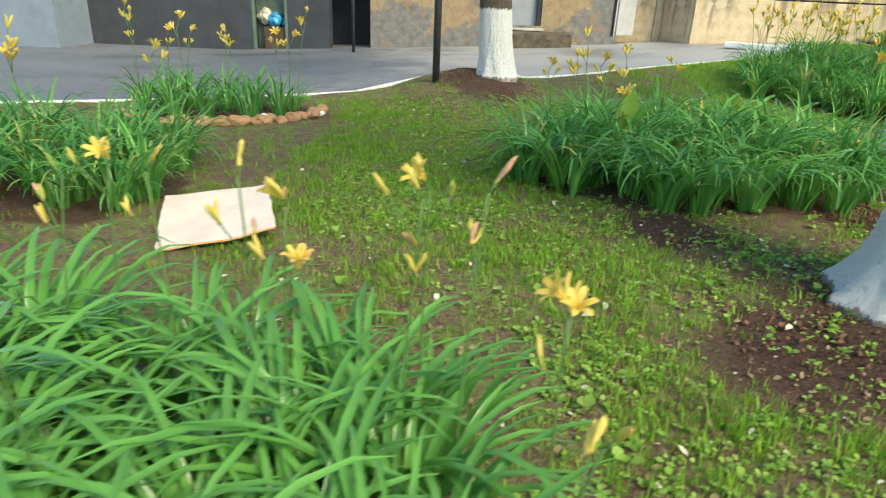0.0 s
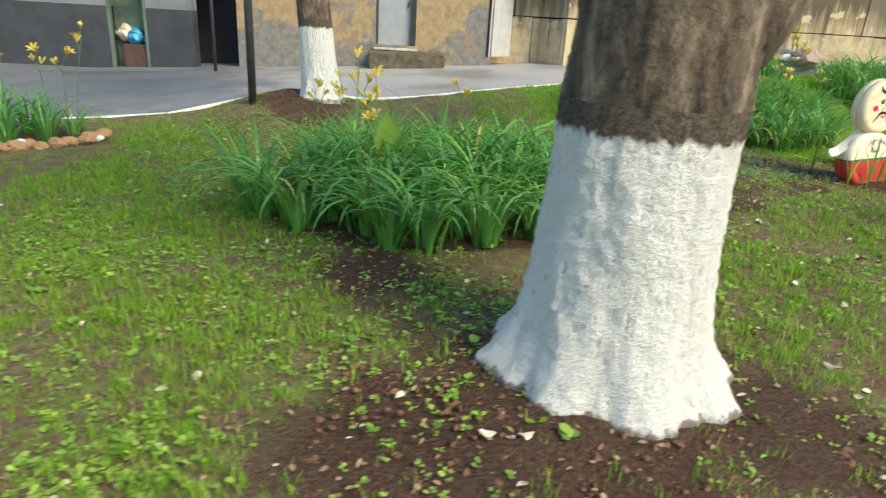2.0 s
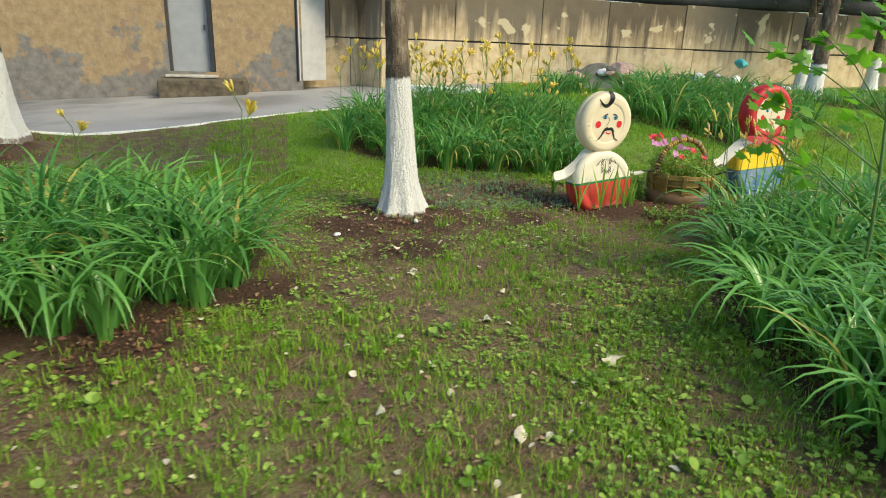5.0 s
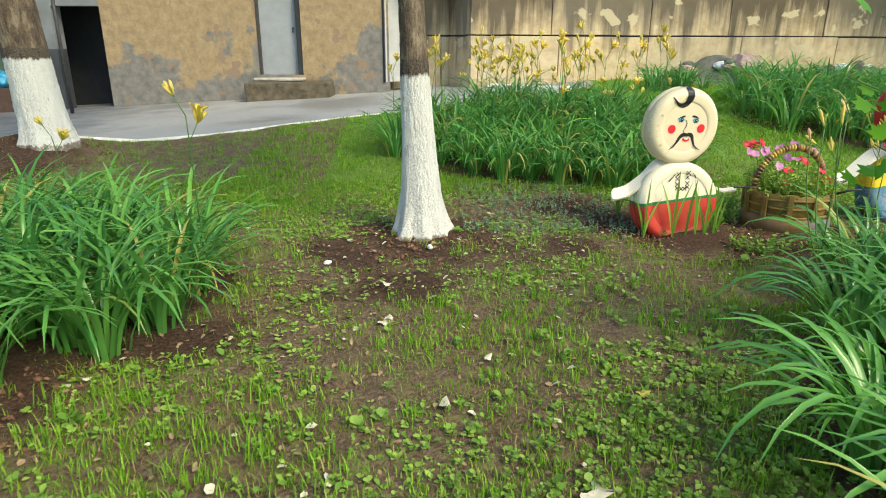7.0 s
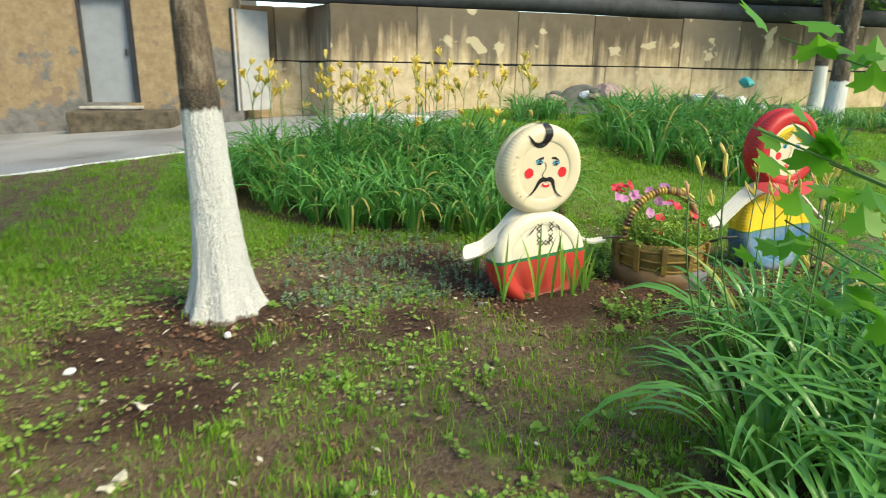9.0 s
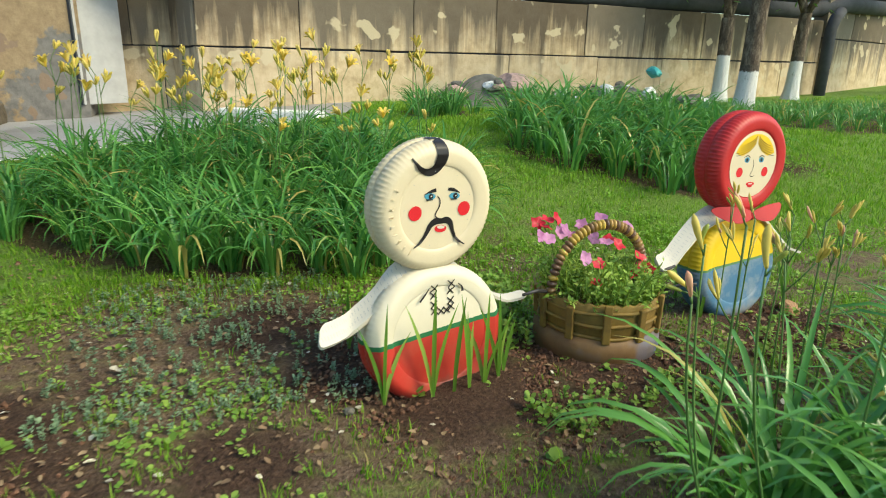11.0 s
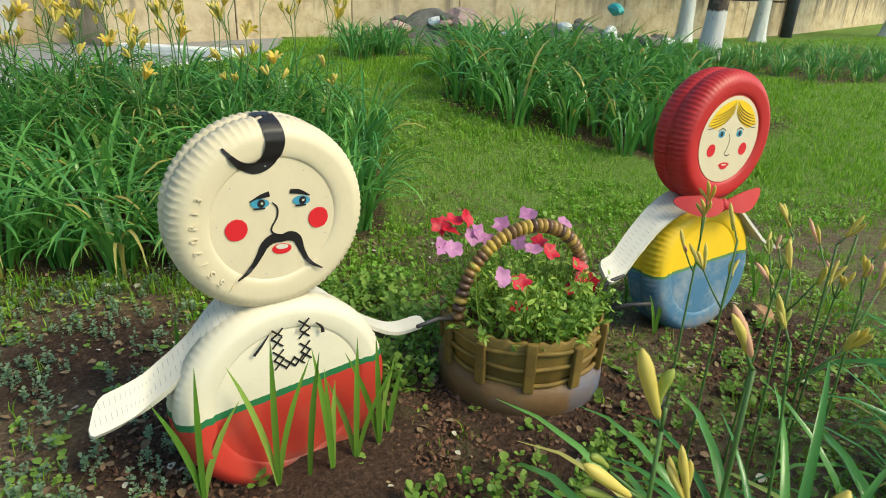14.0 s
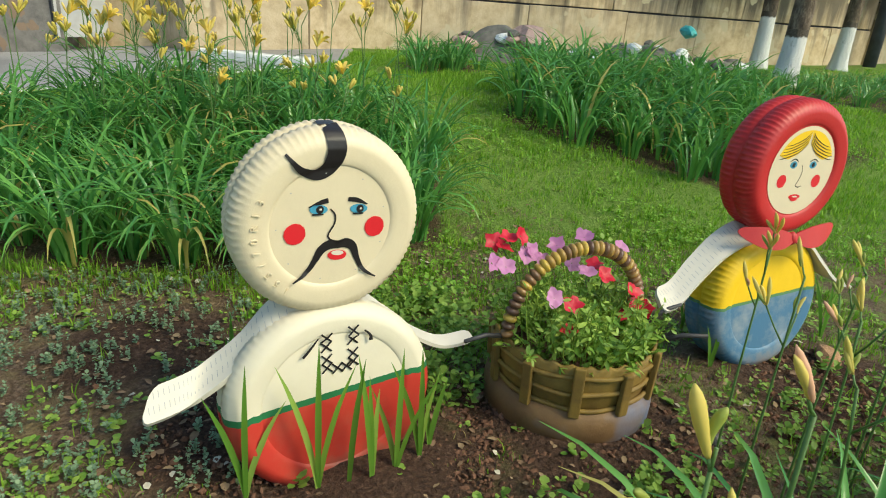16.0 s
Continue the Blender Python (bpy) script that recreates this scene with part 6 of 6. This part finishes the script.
rng = random.Random(61)
mp = tagged(empty("maple_sapling", pose(7.63, 4.48, float(land(7.63, 4.48)))), "leafy maple sapling growing out of the daylily bed", "sapling")
stem = [Vector((-0.10 * u * u, 0.15 * u * u, 1.85 * u)) for u in np.linspace(0, 1, 7)]
v, f = tube(stem, [0.014 * (1 - 0.6 * u) for u in np.linspace(0, 1, 7)], 7)
mesh_ob("stem", v, f, MAT["stalk"], mp)
sp = Soup()
ends = [(-0.72, 0.50, 1.38), (-0.55, 0.62, 1.62), (-0.42, 0.30, 1.72), (-0.62, 0.40, 1.12), (-0.30, 0.65, 1.25), (0.1, 0.3, 1.75), (0.35, 0.1, 1.5), (-0.40, 0.55, 0.98), (0.2, 0.6, 1.3), (-0.2, 0.1, 1.9)]
for e in ends:
    e = Vector(e)
    st = stem[min(6, max(2, int((e.z - 0.25) / 1.85 * 6)))]
    mid = st.lerp(e, 0.5) + Vector((0, 0, 0.06))
    v, f = tube([st, mid, e], [0.006, 0.004, 0.0025], 6)
    mesh_ob("branch", v, f, MAT["stalk"], mp)
    for j in range(8):
        c = st.lerp(e, rng.uniform(0.55, 1.08)) + Vector((rng.gauss(0, 0.06), rng.gauss(0, 0.06), rng.gauss(0, 0.05)))
        M = Euler((rng.uniform(-0.2, 0.9), rng.uniform(-0.5, 0.5), rng.uniform(-0.9, 2.5))).to_matrix()
        sp.add(*maple_leaf(c, M, rng.uniform(0.055, 0.095)))
sp.ob("leaves", MAT["maple"], mp, False)


# ---- ground cover ----
def fast_mesh(name, verts, faces, mat, smooth=True):
    """One mesh from an array of vertices and an array of triangles or quads."""
    me = bpy.data.meshes.new(name)
    nv, nf, k = len(verts), len(faces), faces.shape[1]
    me.vertices.add(nv)
    me.vertices.foreach_set("co", verts.astype(np.float32).ravel())
    me.loops.add(nf * k)
    me.loops.foreach_set("vertex_index", faces.astype(np.int32).ravel())
    me.polygons.add(nf)
    me.polygons.foreach_set("loop_start", np.arange(0, nf * k, k, dtype=np.int32))
    me.polygons.foreach_set("use_smooth", np.full(nf, smooth))
    me.materials.append(mat)
    me.update(calc_edges=True)
    return new(name, me)


R = np.random.RandomState(5)


def value_noise(x, y, scale, seed):
    """Smooth lattice noise in 0..1 for arrays."""
    g = np.random.RandomState(seed).rand(64, 64)
    u, v = x * scale + 1000.0, y * scale + 1000.0
    i, j = np.floor(u).astype(int), np.floor(v).astype(int)
    fu, fv = u - i, v - j
    fu, fv = fu * fu * (3 - 2 * fu), fv * fv * (3 - 2 * fv)
    a = g[i % 64, j % 64] * (1 - fu) + g[(i + 1) % 64, j % 64] * fu
    b = g[i % 64, (j + 1) % 64] * (1 - fu) + g[(i + 1) % 64, (j + 1) % 64] * fu
    return a * (1 - fv) + b * fv


def soil_amount(x, y):
    s = np.zeros(x.shape)
    for sx, sy, r in SOILS:
        s = np.maximum(s, 1 - sstep(0.45 * r, 1.0 * r, np.hypot(x - sx, y - sy) * wobble(x, y)))
    return np.maximum(s, 0.85 * beds_mask(x, y))


def lushness(x, y):
    """How thickly the grass grows, 0..1."""
    n = 0.55 * value_noise(x, y, 1.1, 1) + 0.45 * value_noise(x, y, 4.0, 2)
    lush = 0.37 + 0.55 * sstep(8.0, 9.2, y) * (x > 4.0) + 0.28 * np.exp(-((x - 6.1) ** 2 + (y - 4.0) ** 2) / 1.0) + 0.12 * (x < 2.0) + 0.45 * sstep(9.5, 11.0, x) * sstep(6.5, 8, y) + 0.3 * sstep(8.5, 10, y) * (x <= 4.0)
    bare = 0.85 * np.exp(-((x - 6.3) ** 2 + (y - 8.4) ** 2) / 1.1) + 0.30 * np.exp(-((x - 8.0) ** 2 / 2.5 + (y - 9.3) ** 2 / 0.9))
    return np.clip(lush - bare + (n - 0.5) * 1.3, 0.02, 1.0) * (1 - 0.93 * soil_amount(x, y))


def scatter(n, x0, x1, y0, y1, weight):
    x, y = R.uniform(x0, x1, n), R.uniform(y0, y1, n)
    keep = (R.rand(n) < weight(x, y)) & (y < kerb_y(x) - 0.05)
    return x[keep], y[keep]


def grass(name, tufts, per, x0, x1, y0, y1, h0, h1, wid, label, spread=0.022, mat="grass"):
    cx, cy = scatter(tufts, x0, x1, y0, y1, lushness)
    cnt = R.randint(per[0], per[1], len(cx))
    x = np.repeat(cx, cnt) + R.normal(0, spread, cnt.sum())
    y = np.repeat(cy, cnt) + R.normal(0, spread, cnt.sum())
    hh = np.repeat(R.uniform(h0, h1, len(cx)) * (0.7 + 0.6 * value_noise(cx, cy, 0.9, 8)), cnt) * R.uniform(0.45, 1.15, len(x))
    z = land(x, y) - 0.004
    a = R.uniform(0, 2 * np.pi, len(x))
    lean = R.uniform(0.1, 0.85, len(x)) * hh
    dx, dy = np.cos(a) * lean, np.sin(a) * lean
    sx, sy = -np.sin(a) * wid, np.cos(a) * wid
    k = R.uniform(0.6, 1.3, len(x))
    P = np.stack([np.stack([x - sx * k, y - sy * k, z], 1), np.stack([x + sx * k, y + sy * k, z], 1),
                  np.stack([x + dx * 0.35 + sx * k * 0.8, y + dy * 0.35 + sy * k * 0.8, z + hh * 0.6], 1), np.stack([x + dx * 0.35 - sx * k * 0.8, y + dy * 0.35 - sy * k * 0.8, z + hh * 0.6], 1),
                  np.stack([x + dx + sx * 0.1, y + dy + sy * 0.1, z + hh * 0.95], 1), np.stack([x + dx - sx * 0.1, y + dy - sy * 0.1, z + hh * 0.95], 1)], 1)
    b = np.arange(len(x))[:, None] * 6
    F = np.concatenate([b + np.array([0, 1, 2, 3]), b + np.array([3, 2, 4, 5])])
    ob = fast_mesh(name, P.reshape(-1, 3), F, MAT[mat])
    return tagged(ob, label, "grass", kind="stuff")


grass("grass", 74000, (3, 9), -1.5, 10.5, 0.6, 9.3, 0.025, 0.075, 0.0027, "short sparse lawn grass growing out of bare soil")
grass("dry_grass", 20000, (2, 5), -1.5, 10.0, 0.6, 9.2, 0.02, 0.06, 0.0026, "yellowed dry grass blades among the green", 0.03, "drygrass")
grass("tall_grass", 1500, (10, 26), -2.0, 11.0, 1.0, 9.5, 0.06, 0.13, 0.0024, "taller tufts of grass on the lawn", 0.03)
grass("lawn_grass", 34000, (4, 8), 3.0, 17.0, 8.3, 17.0, 0.035, 0.08, 0.0036, "thick bright green lawn grass behind the figures", 0.03)
grass("lawn_grass", 13000, (4, 8), -6.0, 3.5, 2.5, 12.0, 0.03, 0.07, 0.0036, "patchy lawn grass by the lane", 0.03)
grass("lawn_grass", 9000, (4, 7), 9.5, 26.0, 6.0, 20.0, 0.04, 0.09, 0.006, "lawn grass under the far trees", 0.05)


def weeds(name, n, x0, x1, y0, y1, s0, s1, weight, mat, label, leaves=(3, 7), flat=0.35, stem=0.02):
    cx, cy = scatter(n, x0, x1, y0, y1, weight)
    cnt = R.randint(leaves[0], leaves[1], len(cx))
    X, Y = np.repeat(cx, cnt), np.repeat(cy, cnt)
    m = len(X)
    size = np.repeat(R.uniform(s0, s1, len(cx)), cnt) * R.uniform(0.6, 1.2, m)
    a = R.uniform(0, 2 * np.pi, m)
    tilt = R.uniform(0.05, flat, m) * 2
    d = np.stack([np.cos(a) * np.cos(tilt), np.sin(a) * np.cos(tilt), np.sin(tilt)], 1)
    s = np.stack([-np.sin(a), np.cos(a), np.zeros(m)], 1)
    base = np.stack([X, Y, land(X, Y) + R.uniform(0.002, stem, m)], 1) + d * (size * 0.25)[:, None]
    L, W = size[:, None], (size * R.uniform(0.32, 0.5, m))[:, None]
    up = np.array([0, 0, 1.0])
    P = np.stack([base, base + d * L * 0.35 - s * W + up * 0.1 * L, base + d * L * 0.75 - s * W * 0.8, base + d * L - up * 0.08 * L, base + d * L * 0.75 + s * W * 0.8, base + d * L * 0.35 + s * W + up * 0.1 * L], 1)
    b = np.arange(m)[:, None] * 6
    F = np.concatenate([b + np.array([0, 1, 2, 3]), b + np.array([0, 3, 4, 5])])
    return tagged(fast_mesh(name, P.reshape(-1, 3), F, mat), label, "weeds", kind="stuff")


def patchy(x, y):
    return np.clip(value_noise(x, y, 1.6, 14) * 1.5 - 0.35, 0, 1) * (1 - 0.75 * soil_amount(x, y))


weeds("clover", 46000, -1.0, 10.5, 0.8, 9.3, 0.012, 0.032, patchy, MAT["weed"], "small clover and chickweed leaves among the grass")
weeds("lawn_clover", 15000, 7.0, 13.5, 8.4, 12.5, 0.014, 0.032, lambda x, y: np.clip(value_noise(x, y, 1.3, 44) * 1.6 - 0.4, 0, 1), MAT["clover"], "bright clover leaves in the lawn behind the figures", (3, 6), 0.5, 0.05)
weeds("front_weeds", 130, 7.55, 8.5, 6.70, 6.98, 0.016, 0.034, lambda x, y: 0.9 - 0.4 * value_noise(x, y, 3.0, 5), MAT["weed"], "leafy weeds on the soil before the basket", (8, 14), 0.6, 0.07)
weeds("side_weeds", 260, 8.6, 10.2, 6.7, 7.5, 0.016, 0.036, lambda x, y: 0.25 + 0.75 * value_noise(x, y, 2.5, 9), MAT["weed"], "leafy weeds on the soil beside the figure in yellow", (6, 11), 0.6, 0.07)
weeds("broad_weeds", 700, -1.0, 11.0, 1.0, 9.3, 0.025, 0.06, lambda x, y: 0.7 - 0.3 * soil_amount(x, y), MAT["weed"], "broad-leaved weed rosettes on the lawn", (4, 8), 0.5)
weeds("mugwort", 1200, 5.5, 7.0, 7.25, 9.1, 0.007, 0.019, lambda x, y: 0.2 + 0.8 * value_noise(x, y, 3.0, 21), MAT["greyweed"], "grey-green feathery weeds on bare soil", (14, 26), 0.6, 0.05)
weeds("mugwort", 1500, 5.0, 8.0, 2.6, 6.0, 0.012, 0.028, lambda x, y: np.exp(-((x - 6.3) ** 2 + (y - 4.2) ** 2) / 0.9), MAT["weed"], "dense chickweed beside the daylily bed", (8, 14), 0.5, 0.05)
weeds("basket_weeds", 420, 7.55, 8.1, 7.5, 8.5, 0.02, 0.04, lambda x, y: 0.6 + 0 * x, MAT["weed"], "leafy weeds beside the tyre basket", (8, 14), 0.6, 0.14)


def litter(name, n, x0, x1, y0, y1, s0, s1, mat, label, weight=None):
    x, y = scatter(n, x0, x1, y0, y1, weight or (lambda a, b: 0.9 - 0.5 * beds_mask(a, b)))
    m = len(x)
    a = R.uniform(0, 6.28, m)
    s = R.uniform(s0, s1, m)
    c = np.stack([x, y, land(x, y) + 0.012], 1)
    d = np.stack([np.cos(a), np.sin(a), R.uniform(-0.3, 0.5, m)], 1) * s[:, None]
    e = np.stack([-np.sin(a), np.cos(a), R.uniform(-0.3, 0.4, m)], 1) * (s * R.uniform(0.4, 0.8, m))[:, None]
    up = np.stack([np.zeros(m), np.zeros(m), s * R.uniform(0.1, 0.4, m)], 1)
    P = np.stack([c - d, c - d * 0.3 - e + up, c + d * 0.5 - e * 0.8 + up * 0.5, c + d, c + d * 0.4 + e * 0.9 + up, c - d * 0.4 + e + up * 0.3], 1)
    b = np.arange(m)[:, None] * 6
    F = np.concatenate([b + np.array([0, 1, 2, 3]), b + np.array([0, 3, 4, 5])])
    return tagged(fast_mesh(name, P.reshape(-1, 3), F, mat), label, "leaf litter", kind="stuff")


litter("brown_leaves", 1500, 4.0, 9.5, 6.6, 10.0, 0.008, 0.022, MAT["browned"], "small brown dead leaves and twigs on bare soil")
litter("leaf_litter", 900, -1.5, 10.0, 0.8, 9.2, 0.008, 0.026, MAT["litter"], "small pale dead leaves scattered on the lawn")
litter("dry_straw", 6000, -1.0, 10.0, 0.8, 9.2, 0.008, 0.02, MAT["straw"], "dry straw bits and brown leaf crumbs")
for k, (x, y, s) in enumerate(((4.94, 5.58, 0.045), (5.25, 4.73, 0.05), (5.48, 5.15, 0.03), (5.79, 4.17, 0.06), (6.14, 4.80, 0.035), (3.59, 4.98, 0.03), (5.75, 4.13, 0.055), (4.89, 3.19, 0.05), (4.5, 3.85, 0.035), (5.06, 3.57, 0.05),
                               (3.91, 3.11, 0.045), (2.07, 2.57, 0.035), (2.22, 2.55, 0.045), (4.92, 6.17, 0.045), (4.96, 5.62, 0.05))):
    rr = random.Random(900 + k)
    vs, fs = [Vector((0, 0, 0.004))], []
    for i in range(12):
        a = 2 * math.pi * i / 12
        r = s * (0.75 + 0.4 * rr.random()) * (1.2 if i % 6 == 0 else 0.8)
        vs.append(Vector((r * math.cos(a), r * 0.75 * math.sin(a), 0.25 * s * math.cos(2 * a) + rr.uniform(0, 0.1) * s)))
    fs = [(0, 1 + i, 1 + (i + 1) % 12) for i in range(12)]
    ob = mesh_ob("dead_leaf", vs, fs, MAT["litter"] if k != 4 else MAT["bud"])
    ob.matrix_world = pose(x, y, float(land(x, y)) + 0.02, rr.uniform(-20, 20), rr.uniform(-20, 20), rr.uniform(0, 360))
    tagged(ob, "pale curled dead leaf lying on the grass" if k != 4 else "small yellow fallen leaf on the grass", "leaf", "fallen leaves")


def clods(n, spots, s0, s1, label):
    base = stone_mesh(71, 1)
    bv = np.array([v.co[:] for v in base.vertices])
    bf = np.array([list(p.vertices) for p in base.polygons])
    V, F, k = [], [], 0
    for cx, cy, r in spots:
        for i in range(int(n * r * r)):
            a, q = R.uniform(0, 6.28), r * np.sqrt(R.rand()) * 1.05
            x, y = cx + q * np.cos(a), cy + q * np.sin(a)
            s = s0 + (s1 - s0) * R.rand() ** 3
            th = R.uniform(0, 6.28)
            M = np.array([[np.cos(th), -np.sin(th), 0], [np.sin(th), np.cos(th), 0], [0, 0, 1]])
            V.append(((bv + R.normal(0, 0.22, bv.shape)) * np.array([1, R.uniform(0.5, 1), R.uniform(0.4, 0.8)]) * s) @ M.T + np.array([x, y, float(land(x, y)) + s * 0.25]))
            F.append(bf + k)
            k += len(bv)
    return tagged(fast_mesh("soil_clods", np.concatenate(V), np.concatenate(F), MAT["clod"], False), label, "soil", kind="stuff")


clods(26, [(3.0, 4.0, 3.2), (5.6, 5.2, 3.4), (6.5, 7.5, 2.6), (0.6, 4.0, 2.4)], 0.006, 0.020, "small soil crumbs lying between the grass")
clods(1100, [(2.45, 2.6, 1.05), (5.15, 7.15, 0.62), (0.5, 9.9, 0.8), (3.3, 4.8, 0.45), (1.7, 4.3, 0.4)], 0.004, 0.024, "loose dark soil clods round the trees")
clods(5200, [(7.35, 7.1, 0.55), (8.35, 7.15, 0.7), (9.35, 7.35, 0.5), (7.75, 7.35, 0.3), (6.95, 7.6, 0.35)], 0.003, 0.017, "loose brown soil clods before the tyre figures")
